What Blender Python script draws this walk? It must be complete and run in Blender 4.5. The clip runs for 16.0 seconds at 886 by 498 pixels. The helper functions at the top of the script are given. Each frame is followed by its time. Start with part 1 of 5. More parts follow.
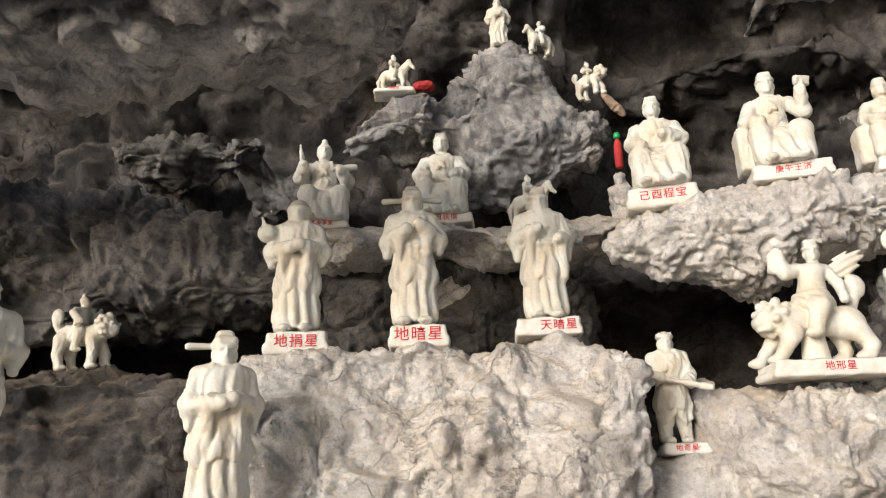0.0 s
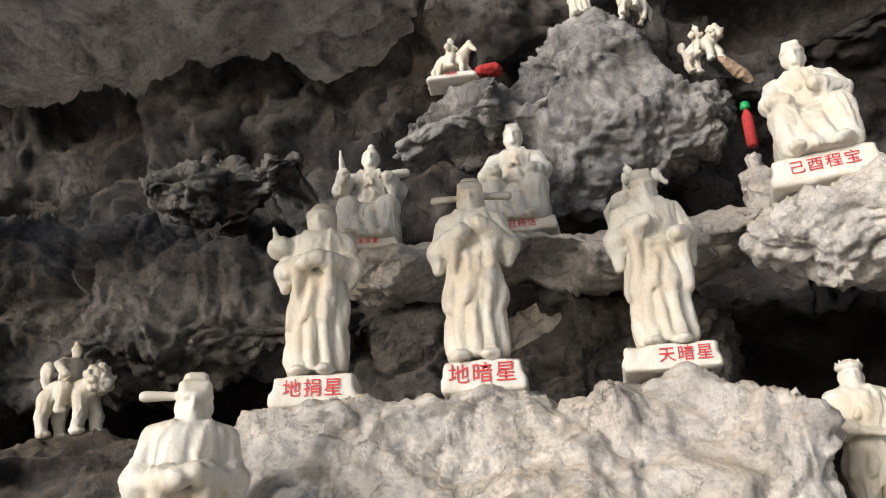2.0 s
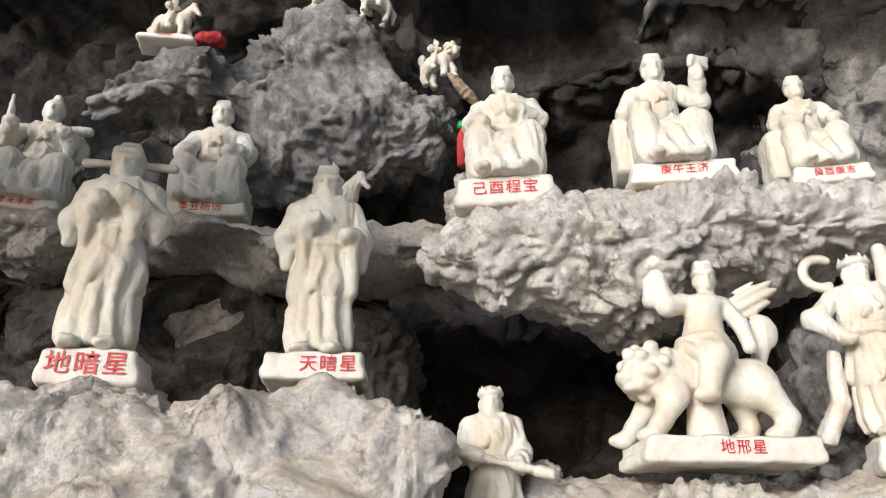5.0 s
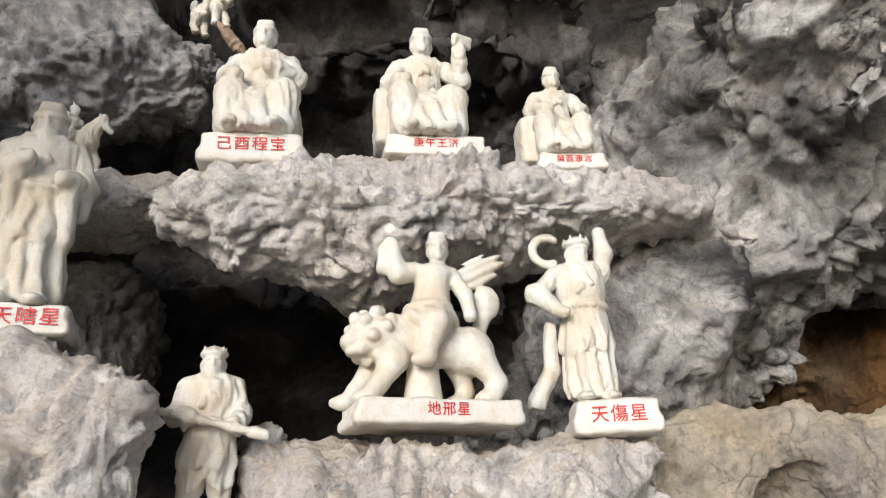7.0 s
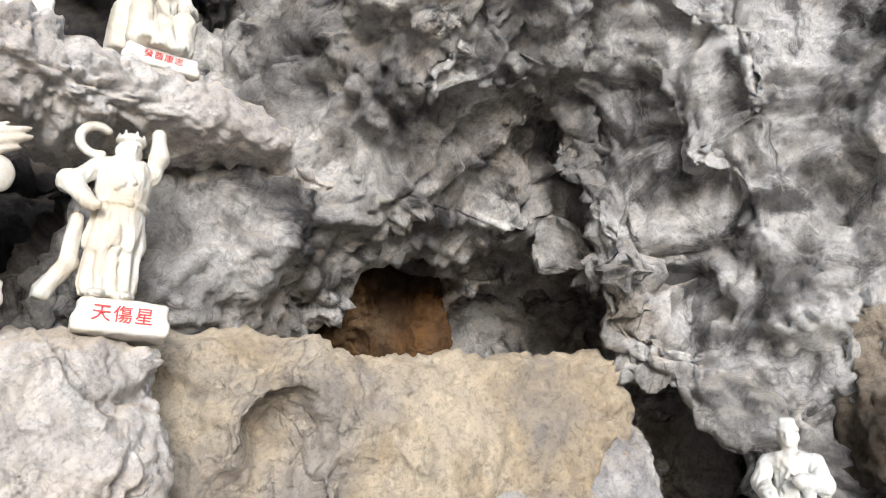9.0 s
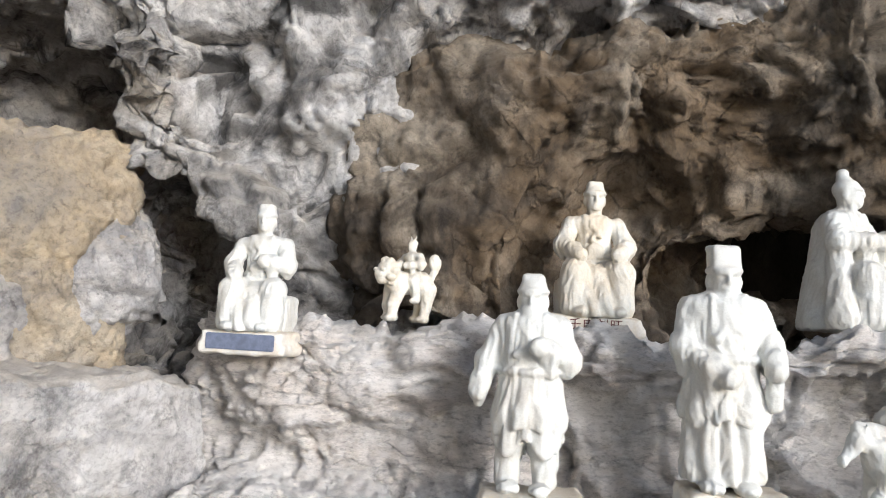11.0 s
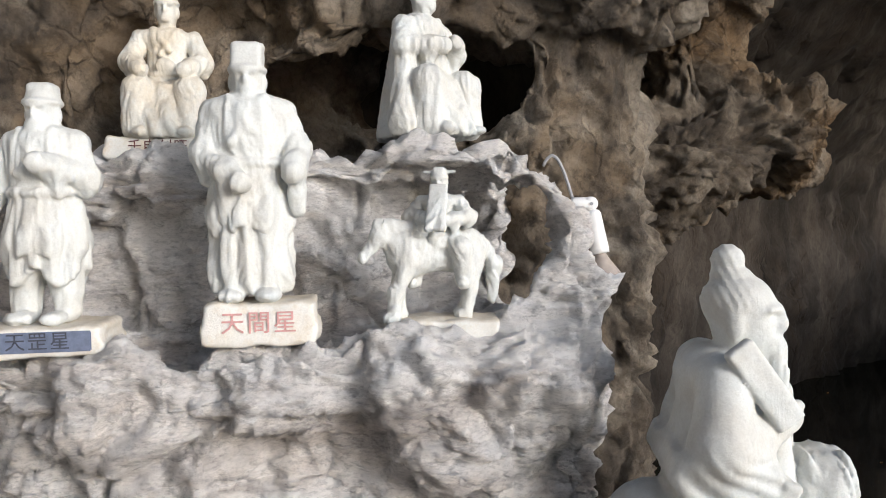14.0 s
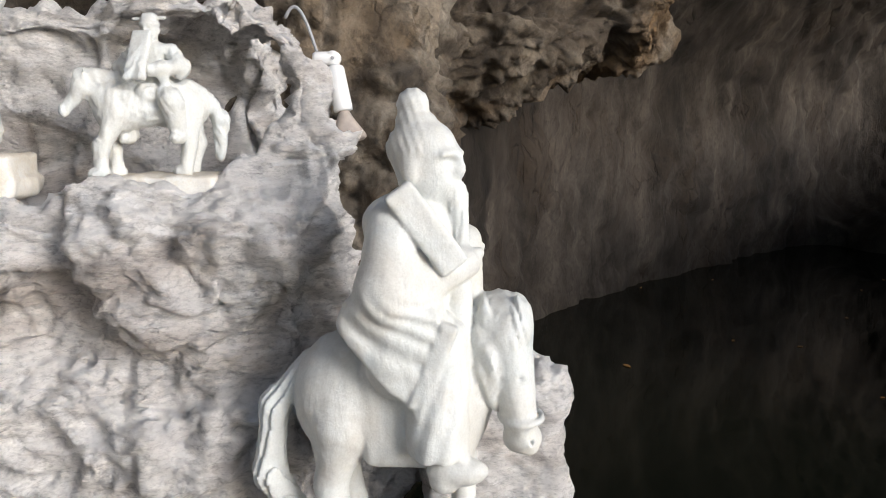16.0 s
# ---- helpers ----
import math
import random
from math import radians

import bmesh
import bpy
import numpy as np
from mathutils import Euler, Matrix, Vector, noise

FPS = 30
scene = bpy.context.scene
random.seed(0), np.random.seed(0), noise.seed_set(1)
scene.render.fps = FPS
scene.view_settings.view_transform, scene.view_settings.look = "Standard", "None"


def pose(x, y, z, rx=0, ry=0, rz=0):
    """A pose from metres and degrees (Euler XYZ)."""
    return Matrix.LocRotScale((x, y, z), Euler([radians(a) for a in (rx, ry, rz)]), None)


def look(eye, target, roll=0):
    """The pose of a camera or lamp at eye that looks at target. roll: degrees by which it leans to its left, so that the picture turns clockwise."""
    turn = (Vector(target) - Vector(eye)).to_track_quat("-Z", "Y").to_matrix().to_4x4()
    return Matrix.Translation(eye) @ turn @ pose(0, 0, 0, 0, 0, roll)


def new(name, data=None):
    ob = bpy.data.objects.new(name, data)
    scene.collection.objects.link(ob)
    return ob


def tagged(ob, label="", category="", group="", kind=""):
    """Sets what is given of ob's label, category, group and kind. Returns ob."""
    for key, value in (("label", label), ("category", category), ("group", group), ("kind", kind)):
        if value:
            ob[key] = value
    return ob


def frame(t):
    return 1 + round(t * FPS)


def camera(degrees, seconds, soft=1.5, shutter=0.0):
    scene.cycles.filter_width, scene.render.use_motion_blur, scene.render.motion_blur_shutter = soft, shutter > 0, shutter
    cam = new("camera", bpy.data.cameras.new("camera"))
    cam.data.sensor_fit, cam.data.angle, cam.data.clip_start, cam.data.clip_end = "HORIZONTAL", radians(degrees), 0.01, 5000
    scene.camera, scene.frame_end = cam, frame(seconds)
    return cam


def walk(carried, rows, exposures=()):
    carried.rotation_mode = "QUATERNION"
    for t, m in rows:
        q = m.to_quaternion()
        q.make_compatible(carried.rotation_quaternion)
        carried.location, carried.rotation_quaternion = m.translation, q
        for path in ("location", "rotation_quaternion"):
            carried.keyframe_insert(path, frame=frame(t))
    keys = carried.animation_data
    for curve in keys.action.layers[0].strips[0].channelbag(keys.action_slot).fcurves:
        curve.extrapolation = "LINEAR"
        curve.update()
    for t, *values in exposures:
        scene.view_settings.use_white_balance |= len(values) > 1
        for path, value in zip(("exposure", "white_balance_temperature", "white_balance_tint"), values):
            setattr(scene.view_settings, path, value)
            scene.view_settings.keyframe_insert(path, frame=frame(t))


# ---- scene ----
cam = camera(62.5, 16.0, 1.0)
METRES, EYE, TILT, LEAN, TURN = 5.5, 1.5, 18.0, 2.0, 0.0
EXPOSURES = [(0.0, 0.05, 6250, 10), (3.5, 0.1, 5950, 10), (7.0, -0.05, 5850, 10), (8.5, 0.1, 5750, 10), (9.5, 0.35, 5650, 10), (10.2, 0.3, 5650, 10), (12.5, -0.15, 5700, 10), (16.0, -0.05, 5750, 10)]
ROWS = [
    (0.0, 0.0, 0.0, 0.0, 0.0, 0.0, -0.0),
    (0.5, 0.0151, 0.0593, -0.0098, 2.58, 1.26, 1.52),
    (1.0, 0.021, 0.1045, -0.0186, 7.93, 1.89, 2.97),
    (1.5, 0.0222, 0.1428, -0.0296, 9.57, 2.71, 2.51),
    (2.0, 0.0265, 0.1938, -0.039, 8.61, 5.11, 2.71),
    (2.5, 0.0375, 0.2178, -0.0445, 9.38, 4.64, 2.17),
    (3.0, 0.0537, 0.2316, -0.0418, 6.42, 5.96, -0.25),
    (3.5, 0.0774, 0.2374, -0.043, 2.05, 6.51, 0.37),
    (4.0, 0.0927, 0.2378, -0.0437, -0.42, 6.77, -1.31),
    (4.5, 0.1072, 0.2432, -0.0466, -3.62, 6.51, -3.15),
    (7.0, 0.1811, 0.2321, -0.0492, -21.11, 5.47, -6.01),
    (7.5, 0.185, 0.232, -0.0521, -25.68, 5.35, -9.4),
    (8.0, 0.2009, 0.2217, -0.0519, -33.16, 5.89, -11.57),
    (8.5, 0.2262, 0.2062, -0.0577, -42.14, 5.38, -15.57),
    (9.0, 0.2522, 0.1773, -0.0504, -48.13, 6.53, -16.58),
    (9.5, 0.2709, 0.1446, -0.0477, -53.75, 6.48, -17.01),
    (10.0, 0.3012, 0.1052, -0.0474, -61.7, 6.07, -19.12),
    (12.5, 0.3875, -0.0189, -0.0493, -82.42, 0.56, -19.96),
    (13.0, 0.3941, -0.0567, -0.0343, -82.61, 0.85, -18.12),
    (13.5, 0.4056, -0.0934, -0.034, -84.63, -0.3, -17.78),
    (14.0, 0.4176, -0.1354, -0.0333, -87.38, -1.27, -17.35),
    (14.5, 0.4336, -0.179, -0.0376, -89.68, -2.99, -19.43),
    (15.0, 0.4444, -0.2147, -0.0321, -91.98, -4.98, -18.34),
    (15.5, 0.4453, -0.2556, -0.0214, -92.25, -6.0, -17.84),
    (16.0, 0.4317, -0.2836, -0.0189, -90.06, -7.85, -17.26),
]
walk(cam, [(t, pose(0, 0, EYE, TILT, LEAN, TURN) @ pose(METRES * x, METRES * y, METRES * z, 90 + pitch, roll, yaw)) for t, x, y, z, yaw, pitch, roll in ROWS], EXPOSURES)

# ---------------------------------------------------------------- light
world = bpy.data.worlds.new("sky")
scene.world = world
world.use_nodes = True
wn = world.node_tree
sky = wn.nodes.new("ShaderNodeTexSky")
sky.sky_type = "NISHITA"
sky.sun_disc = False
sky.sun_elevation = radians(16)
sky.sun_rotation = radians(221)
sky.dust_density = 3.0
wn.links.new(sky.outputs["Color"], wn.nodes["Background"].inputs["Color"])
wn.nodes["Background"].inputs["Strength"].default_value = 0.15
sun = new("sun", bpy.data.lights.new("sun", "SUN"))
sun.data.energy, sun.data.angle, sun.data.color = 3.1, radians(28), (1.0, 0.975, 0.95)
sun.matrix_world = look((-7.8, -9.0, 3.3), (0, 0, 0))

# ---------------------------------------------------------------- materials


def mat_new(name):
    m = bpy.data.materials.new(name)
    m.use_nodes = True
    nt = m.node_tree
    return m, nt, nt.nodes["Principled BSDF"]


def ramp(nt, fac, stops):
    r = nt.nodes.new("ShaderNodeValToRGB")
    els = r.color_ramp.elements
    while len(els) < len(stops):
        els.new(0.5)
    for e, (p, c) in zip(els, stops):
        e.position, e.color = p, (*c, 1)
    nt.links.new(fac, r.inputs["Fac"])
    return r.outputs["Color"]


def noise_tex(nt, vec, scale, detail=6, rough=0.6, distort=0.0, kind="FBM"):
    n = nt.nodes.new("ShaderNodeTexNoise")
    n.noise_type = kind
    n.inputs["Scale"].default_value, n.inputs["Detail"].default_value = scale, detail
    n.inputs["Roughness"].default_value, n.inputs["Distortion"].default_value = rough, distort
    nt.links.new(vec, n.inputs["Vector"])
    return n.outputs["Fac"]


def mix(nt, fac, a, b, kind="MIX"):
    m = nt.nodes.new("ShaderNodeMix")
    m.data_type, m.blend_type = "RGBA", kind
    for sock, v in ((m.inputs[0], fac), (m.inputs[6], a), (m.inputs[7], b)):
        if isinstance(v, (int, float)):
            sock.default_value = v
        elif isinstance(v, tuple):
            sock.default_value = (*v, 1)
        else:
            nt.links.new(v, sock)
    return m.outputs[2]


def math_node(nt, op, a, b=0.5):
    m = nt.nodes.new("ShaderNodeMath")
    m.operation = op
    m.use_clamp = True
    for sock, v in ((m.inputs[0], a), (m.inputs[1], b)):
        if isinstance(v, (int, float)):
            sock.default_value = v
        else:
            nt.links.new(v, sock)
    return m.outputs[0]


def coords(nt, scale=(1, 1, 1)):
    tc = nt.nodes.new("ShaderNodeTexCoord")
    mp = nt.nodes.new("ShaderNodeMapping")
    mp.inputs["Scale"].default_value = scale
    nt.links.new(tc.outputs["Object"], mp.inputs["Vector"])
    return mp.outputs["Vector"]


def bump(nt, bs, fac, strength, dist, normal=None):
    b = nt.nodes.new("ShaderNodeBump")
    b.inputs["Strength"].default_value, b.inputs["Distance"].default_value = strength, dist
    nt.links.new(fac, b.inputs["Height"])
    if normal:
        nt.links.new(normal, b.inputs["Normal"])
    nt.links.new(b.outputs["Normal"], bs.inputs["Normal"])
    return b.outputs["Normal"]


def rock_mat(name, dark, mid, pale, stain, dust, pale_at=0.6, stain_amount=0.5, dust_amount=0.6, streak=(1, 1, 1), relief=1.0, smudge=0.45):
    """Limestone: patches of three tones, mineral stains, dust that has settled on what faces up, pitted relief."""
    m, nt, bs = mat_new(name)
    v = coords(nt, streak)
    patches = noise_tex(nt, v, 1.6, 8, 0.62, 0.6)
    col = ramp(nt, patches, [(0.3, dark), (0.46, mid), (pale_at, pale), (0.85, pale)])
    blot = noise_tex(nt, v, 5.5, 6, 0.7, 0.3)
    col = mix(nt, ramp(nt, blot, [(0.35, (0, 0, 0)), (0.7, (1, 1, 1))]), mix(nt, 0.4, col, dark), col)
    st = noise_tex(nt, v, 0.9, 5, 0.6, 1.2)
    stf = math_node(nt, "MULTIPLY", ramp(nt, st, [(0.5, (0, 0, 0)), (0.66, (1, 1, 1))]), stain_amount)
    col = mix(nt, stf, col, stain)
    vein = noise_tex(nt, v, 3.2, 7, 0.6, 1.6)
    vf = math_node(nt, "MULTIPLY", ramp(nt, vein, [(0.47, (0, 0, 0)), (0.495, (1, 1, 1)), (0.505, (1, 1, 1)), (0.53, (0, 0, 0))]), math_node(nt, "MULTIPLY", blot, 0.42))
    col = mix(nt, vf, col, dark)
    fleck = noise_tex(nt, v, 13, 6, 0.72, 0.8)
    col = mix(nt, 0.5, col, ramp(nt, fleck, [(0.33, (0.3, 0.29, 0.29)), (0.43, (1.0, 1.0, 1.0)), (0.62, (1.0, 1.0, 1.0)), (0.72, (1.25, 1.25, 1.24))]), "MULTIPLY")
    warp = nt.nodes.new("ShaderNodeTexNoise")
    warp.inputs["Scale"].default_value, warp.inputs["Detail"].default_value = 4.0, 5
    nt.links.new(v, warp.inputs["Vector"])
    bent = nt.nodes.new("ShaderNodeVectorMath")
    bent.operation = "MULTIPLY_ADD"
    bent.inputs[1].default_value = (0.35, 0.35, 0.35)
    nt.links.new(warp.outputs["Color"], bent.inputs[0])
    nt.links.new(v, bent.inputs[2])
    crack = nt.nodes.new("ShaderNodeTexVoronoi")
    crack.feature = "DISTANCE_TO_EDGE"
    crack.inputs["Scale"].default_value = 4.2
    nt.links.new(bent.outputs[0], crack.inputs["Vector"])
    cf = ramp(nt, crack.outputs["Distance"], [(0.0, (1, 1, 1)), (0.022, (0.6, 0.6, 0.6)), (0.05, (0, 0, 0))])
    cf = math_node(nt, "MULTIPLY", cf, ramp(nt, st, [(0.50, (0, 0, 0)), (0.62, (1, 1, 1))]))
    col = mix(nt, math_node(nt, "MULTIPLY", cf, 0.15), col, tuple(c * 0.5 for c in dark))
    smut = noise_tex(nt, v, 2.6, 7, 0.66, 0.9)
    col = mix(nt, math_node(nt, "MULTIPLY", ramp(nt, smut, [(0.53, (0, 0, 0)), (0.64, (1, 1, 1))]), smudge), col, tuple(c * 0.6 for c in dark))
    grain = noise_tex(nt, v, 45, 5, 0.75)
    col = mix(nt, 0.5, col, ramp(nt, grain, [(0.33, (0.35, 0.35, 0.35)), (0.52, (1.0, 1.0, 1.0))]), "MULTIPLY")
    geo = nt.nodes.new("ShaderNodeNewGeometry")
    sep = nt.nodes.new("ShaderNodeSeparateXYZ")
    nt.links.new(geo.outputs["Normal"], sep.inputs[0])
    up = ramp(nt, sep.outputs["Z"], [(0.35, (0, 0, 0)), (0.85, (1, 1, 1))])
    df = math_node(nt, "MULTIPLY", math_node(nt, "MULTIPLY", up, dust_amount), math_node(nt, "ADD", blot, 0.35))
    col = mix(nt, df, col, dust)
    nt.links.new(col, bs.inputs["Base Color"])
    bs.inputs["Roughness"].default_value = 0.92
    bs.inputs["Specular IOR Level"].default_value = 0.25
    mid_relief = noise_tex(nt, v, 16, 9, 0.72, 0.5)
    n0 = bump(nt, bs, math_node(nt, "SUBTRACT", 1.0, cf), 0.8, 0.03 * relief)
    n2 = bump(nt, bs, mid_relief, 1.0, 0.036 * relief, n0)
    bump(nt, bs, grain, 0.9, 0.008 * relief, n2)
    return m


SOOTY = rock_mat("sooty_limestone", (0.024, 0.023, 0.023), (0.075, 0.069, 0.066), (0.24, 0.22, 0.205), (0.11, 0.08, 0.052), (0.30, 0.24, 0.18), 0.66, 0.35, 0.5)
GREY = rock_mat("grey_limestone", (0.085, 0.084, 0.087), (0.30, 0.29, 0.288), (0.62, 0.60, 0.58), (0.40, 0.35, 0.28), (0.52, 0.46, 0.38), 0.60, 0.4, 0.5, smudge=0.7)
PALEGREY = rock_mat("pale_grey_limestone", (0.16, 0.158, 0.16), (0.50, 0.485, 0.475), (0.76, 0.745, 0.73), (0.56, 0.49, 0.39), (0.62, 0.55, 0.45), 0.56, 0.4, 0.5, smudge=0.7)
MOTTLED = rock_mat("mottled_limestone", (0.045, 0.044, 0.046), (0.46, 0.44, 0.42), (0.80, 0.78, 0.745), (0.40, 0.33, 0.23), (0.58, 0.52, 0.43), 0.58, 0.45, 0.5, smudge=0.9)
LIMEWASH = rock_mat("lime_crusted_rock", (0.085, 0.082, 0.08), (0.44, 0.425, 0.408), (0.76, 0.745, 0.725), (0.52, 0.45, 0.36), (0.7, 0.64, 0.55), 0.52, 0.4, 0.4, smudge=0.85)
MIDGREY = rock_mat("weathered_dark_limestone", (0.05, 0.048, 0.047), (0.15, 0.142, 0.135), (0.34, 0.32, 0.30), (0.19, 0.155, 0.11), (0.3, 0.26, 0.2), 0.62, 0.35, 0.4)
PALE = rock_mat("whitewashed_limestone", (0.44, 0.405, 0.38), (0.80, 0.755, 0.71), (0.89, 0.855, 0.81), (0.78, 0.68, 0.56), (0.66, 0.56, 0.43), 0.5, 0.45, 0.75, smudge=0.4)
CREAM = rock_mat("cream_plastered_rock", (0.28, 0.26, 0.24), (0.52, 0.42, 0.28), (0.66, 0.57, 0.42), (0.34, 0.32, 0.31), (0.62, 0.52, 0.37), 0.54, 0.7, 0.4, smudge=0.45)
BROWN = rock_mat("brown_cave_rock", (0.032, 0.025, 0.019), (0.13, 0.102, 0.072), (0.36, 0.30, 0.225), (0.20, 0.12, 0.05), (0.26, 0.21, 0.155), 0.62, 0.6, 0.3)
TAN = rock_mat("stained_tan_limestone", (0.055, 0.046, 0.038), (0.165, 0.132, 0.096), (0.44, 0.38, 0.30), (0.30, 0.21, 0.12), (0.34, 0.29, 0.22), 0.60, 0.5, 0.3, smudge=0.6)
RUST = rock_mat("rust_stained_rock", (0.03, 0.02, 0.013), (0.13, 0.08, 0.042), (0.34, 0.25, 0.15), (0.22, 0.11, 0.035), (0.30, 0.2, 0.12), 0.64, 0.7, 0.2)
# Dark brown rock whose colours also carry the shade over the pool.
POOLROCK = rock_mat("shaded_streaked_rock", (0.014, 0.011, 0.008), (0.040, 0.032, 0.025), (0.095, 0.079, 0.063), (0.036, 0.024, 0.014), (0.08, 0.065, 0.05), 0.64, 0.5, 0.2, (1.0, 1.0, 0.45), 0.5)
LAYERED = rock_mat("layered_white_limestone", (0.42, 0.385, 0.36), (0.87, 0.825, 0.785), (0.93, 0.90, 0.87), (0.66, 0.56, 0.47), (0.90, 0.865, 0.82), 0.44, 0.35, 0.6, (0.8, 0.8, 2.0), 1.0, 0.2)


def marble(name, base, shade, warm, grime=0.5, drapery=0.3):
    """Carved white marble, dull with dust in the hollows and a yellowed bloom."""
    m, nt, bs = mat_new(name)
    v = coords(nt)
    a = noise_tex(nt, v, 3.5, 6, 0.6, 0.5)
    col = ramp(nt, a, [(0.3, warm), (0.55, base), (0.75, shade)])
    b = noise_tex(nt, v, 22, 6, 0.7)
    col = mix(nt, math_node(nt, "MULTIPLY", ramp(nt, b, [(0.5, (0, 0, 0)), (0.72, (1, 1, 1))]), grime), col, warm)
    g = noise_tex(nt, v, 140, 3, 0.6)
    col = mix(nt, 0.18, col, ramp(nt, g, [(0.35, (0.55, 0.55, 0.55)), (0.6, (1, 1, 1))]), "MULTIPLY")
    geo = nt.nodes.new("ShaderNodeNewGeometry")
    sep = nt.nodes.new("ShaderNodeSeparateXYZ")
    nt.links.new(geo.outputs["Normal"], sep.inputs[0])
    up = ramp(nt, sep.outputs["Z"], [(0.3, (0, 0, 0)), (0.9, (1, 1, 1))])
    col = mix(nt, math_node(nt, "MULTIPLY", up, math_node(nt, "MULTIPLY", b, grime * 1.5)), col, tuple(c * 0.8 for c in warm))
    nt.links.new(col, bs.inputs["Base Color"])
    bs.inputs["Roughness"].default_value = 0.62
    bs.inputs["Specular IOR Level"].default_value = 0.35
    folds = noise_tex(nt, coords(nt, (1, 1, 0.3)), 15, 3, 0.5, 0.8)
    n0 = bump(nt, bs, folds, drapery, 0.02)
    n1 = bump(nt, bs, b, 0.45, 0.007, n0)
    bump(nt, bs, g, 0.35, 0.002, n1)
    return m


MARBLE = marble("dusty_white_marble", (0.66, 0.645, 0.585), (0.58, 0.605, 0.56), (0.56, 0.48, 0.36), 0.7)
CLEAN = marble("clean_white_marble", (0.64, 0.65, 0.625), (0.56, 0.59, 0.575), (0.54, 0.52, 0.47), 0.45, 0.2)
STONE = marble("whitewashed_plinth_stone", (0.72, 0.70, 0.65), (0.66, 0.66, 0.62), (0.60, 0.52, 0.40), 0.8, 0.0)


def plain(name, col, rough=0.6, metal=0.0, vary=0.25):
    m, nt, bs = mat_new(name)
    n = noise_tex(nt, coords(nt), 30, 4, 0.6)
    c2 = tuple(c * (1 - vary) for c in col)
    nt.links.new(ramp(nt, n, [(0.35, c2), (0.65, col)]), bs.inputs["Base Color"])
    bs.inputs["Roughness"].default_value, bs.inputs["Metallic"].default_value = rough, metal
    return m


RED_PAINT = plain("red_paint", (0.62, 0.035, 0.04), 0.55)
FADED_RED = plain("faded_red_paint", (0.62, 0.33, 0.31), 0.6)
DARK_PAINT = plain("dark_red_brown_paint", (0.14, 0.05, 0.05), 0.6)
SLATE_BLUE = plain("slate_blue_paint", (0.16, 0.19, 0.28), 0.6, 0, 0.35)
INK = plain("black_ink", (0.05, 0.055, 0.075), 0.6)
RED_CLOTH = plain("red_cloth", (0.42, 0.03, 0.03), 0.85)
GREEN_CAP = plain("green_plastic", (0.02, 0.35, 0.10), 0.35)
WOOD = plain("weathered_wood", (0.35, 0.25, 0.17), 0.75)
LAMP_WHITE = plain("white_lamp_housing", (0.78, 0.77, 0.75), 0.4, 0, 0.1)
LAMP_GLASS = plain("dusty_lamp_glass", (0.42, 0.36, 0.31), 0.3, 0, 0.2)
CABLE = plain("grey_cable", (0.35, 0.35, 0.36), 0.5)
LEAF = plain("fallen_leaf", (0.45, 0.22, 0.05), 0.7)
# Unseen ground, set pale so it throws light up under the hanging slab.
BOUNCE_GROUND = rock_mat("light_bouncing_ground", (0.34, 0.31, 0.28), (0.46, 0.43, 0.39), (0.56, 0.53, 0.49), (0.40, 0.35, 0.29), (0.5, 0.46, 0.41), 0.6, 0.3, 0.2)

WATER, _nt, _bs = mat_new("dark_pool_water")
_bs.inputs["Base Color"].default_value = (0.007, 0.008, 0.005, 1)
_bs.inputs["Roughness"].default_value = 0.03
_bs.inputs["IOR"].default_value = 1.33
bump(_nt, _bs, noise_tex(_nt, coords(_nt), 2.2, 3, 0.5), 0.08, 0.02)

# ---------------------------------------------------------------- painted characters, made while the scene is still empty


def glyphs(text):
    """Flat outlines of written characters as a mesh, centred, reading along x, standing in the xz plane and facing -y."""
    cu = bpy.data.curves.new("writing", "FONT")
    cu.body, cu.size, cu.align_x, cu.align_y = text, 1.0, "CENTER", "CENTER"
    cu.space_character, cu.resolution_u = 1.15, 2
    cu.offset = 0.004
    tmp = new("writing", cu)
    me = bpy.data.meshes.new_from_object(tmp.evaluated_get(bpy.context.evaluated_depsgraph_get()))
    bpy.data.objects.remove(tmp)
    me.transform(pose(0, 0, 0, 90))
    return me



NAMES = ("地捐星", "地暗星", "天暗星", "辛未李素", "辛丑杨信", "地默星", "己酉程宝", "庚午王济", "癸酉康志", "地奇星", "地邢星", "天傷星", "地雄星", "天罡星", "天間星", "壬申刘旺")
WRITING = {text: glyphs(text) for text in NAMES}

# ---------------------------------------------------------------- solid shapes from distance fields


def lattice(ix, iy, iz, seed):
    h = (ix.astype(np.uint32) * np.uint32(374761393) + iy.astype(np.uint32) * np.uint32(668265263)
         + iz.astype(np.uint32) * np.uint32(2246822519) + np.uint32(seed * 3266489917 % 4294967291))
    h = (h ^ (h >> np.uint32(13))) * np.uint32(1274126177)
    return ((h ^ (h >> np.uint32(16))) & np.uint32(0xFFFF)).astype(np.float32) * np.float32(2 / 65535.0) - np.float32(1)


def vnoise(p, seed=0):
    """Smooth value noise, about -1 to 1, at points p (n, 3)."""
    i = np.floor(p).astype(np.int64)
    f = (p - i).astype(np.float32)
    f = f * f * (3 - 2 * f)
    out = 0
    for dx in (0, 1):
        wx = f[:, 0] if dx else 1 - f[:, 0]
        for dy in (0, 1):
            wy = wx * (f[:, 1] if dy else 1 - f[:, 1])
            for dz in (0, 1):
                out = out + wy * (f[:, 2] if dz else 1 - f[:, 2]) * lattice(i[:, 0] + dx, i[:, 1] + dy, i[:, 2] + dz, seed)
    return out


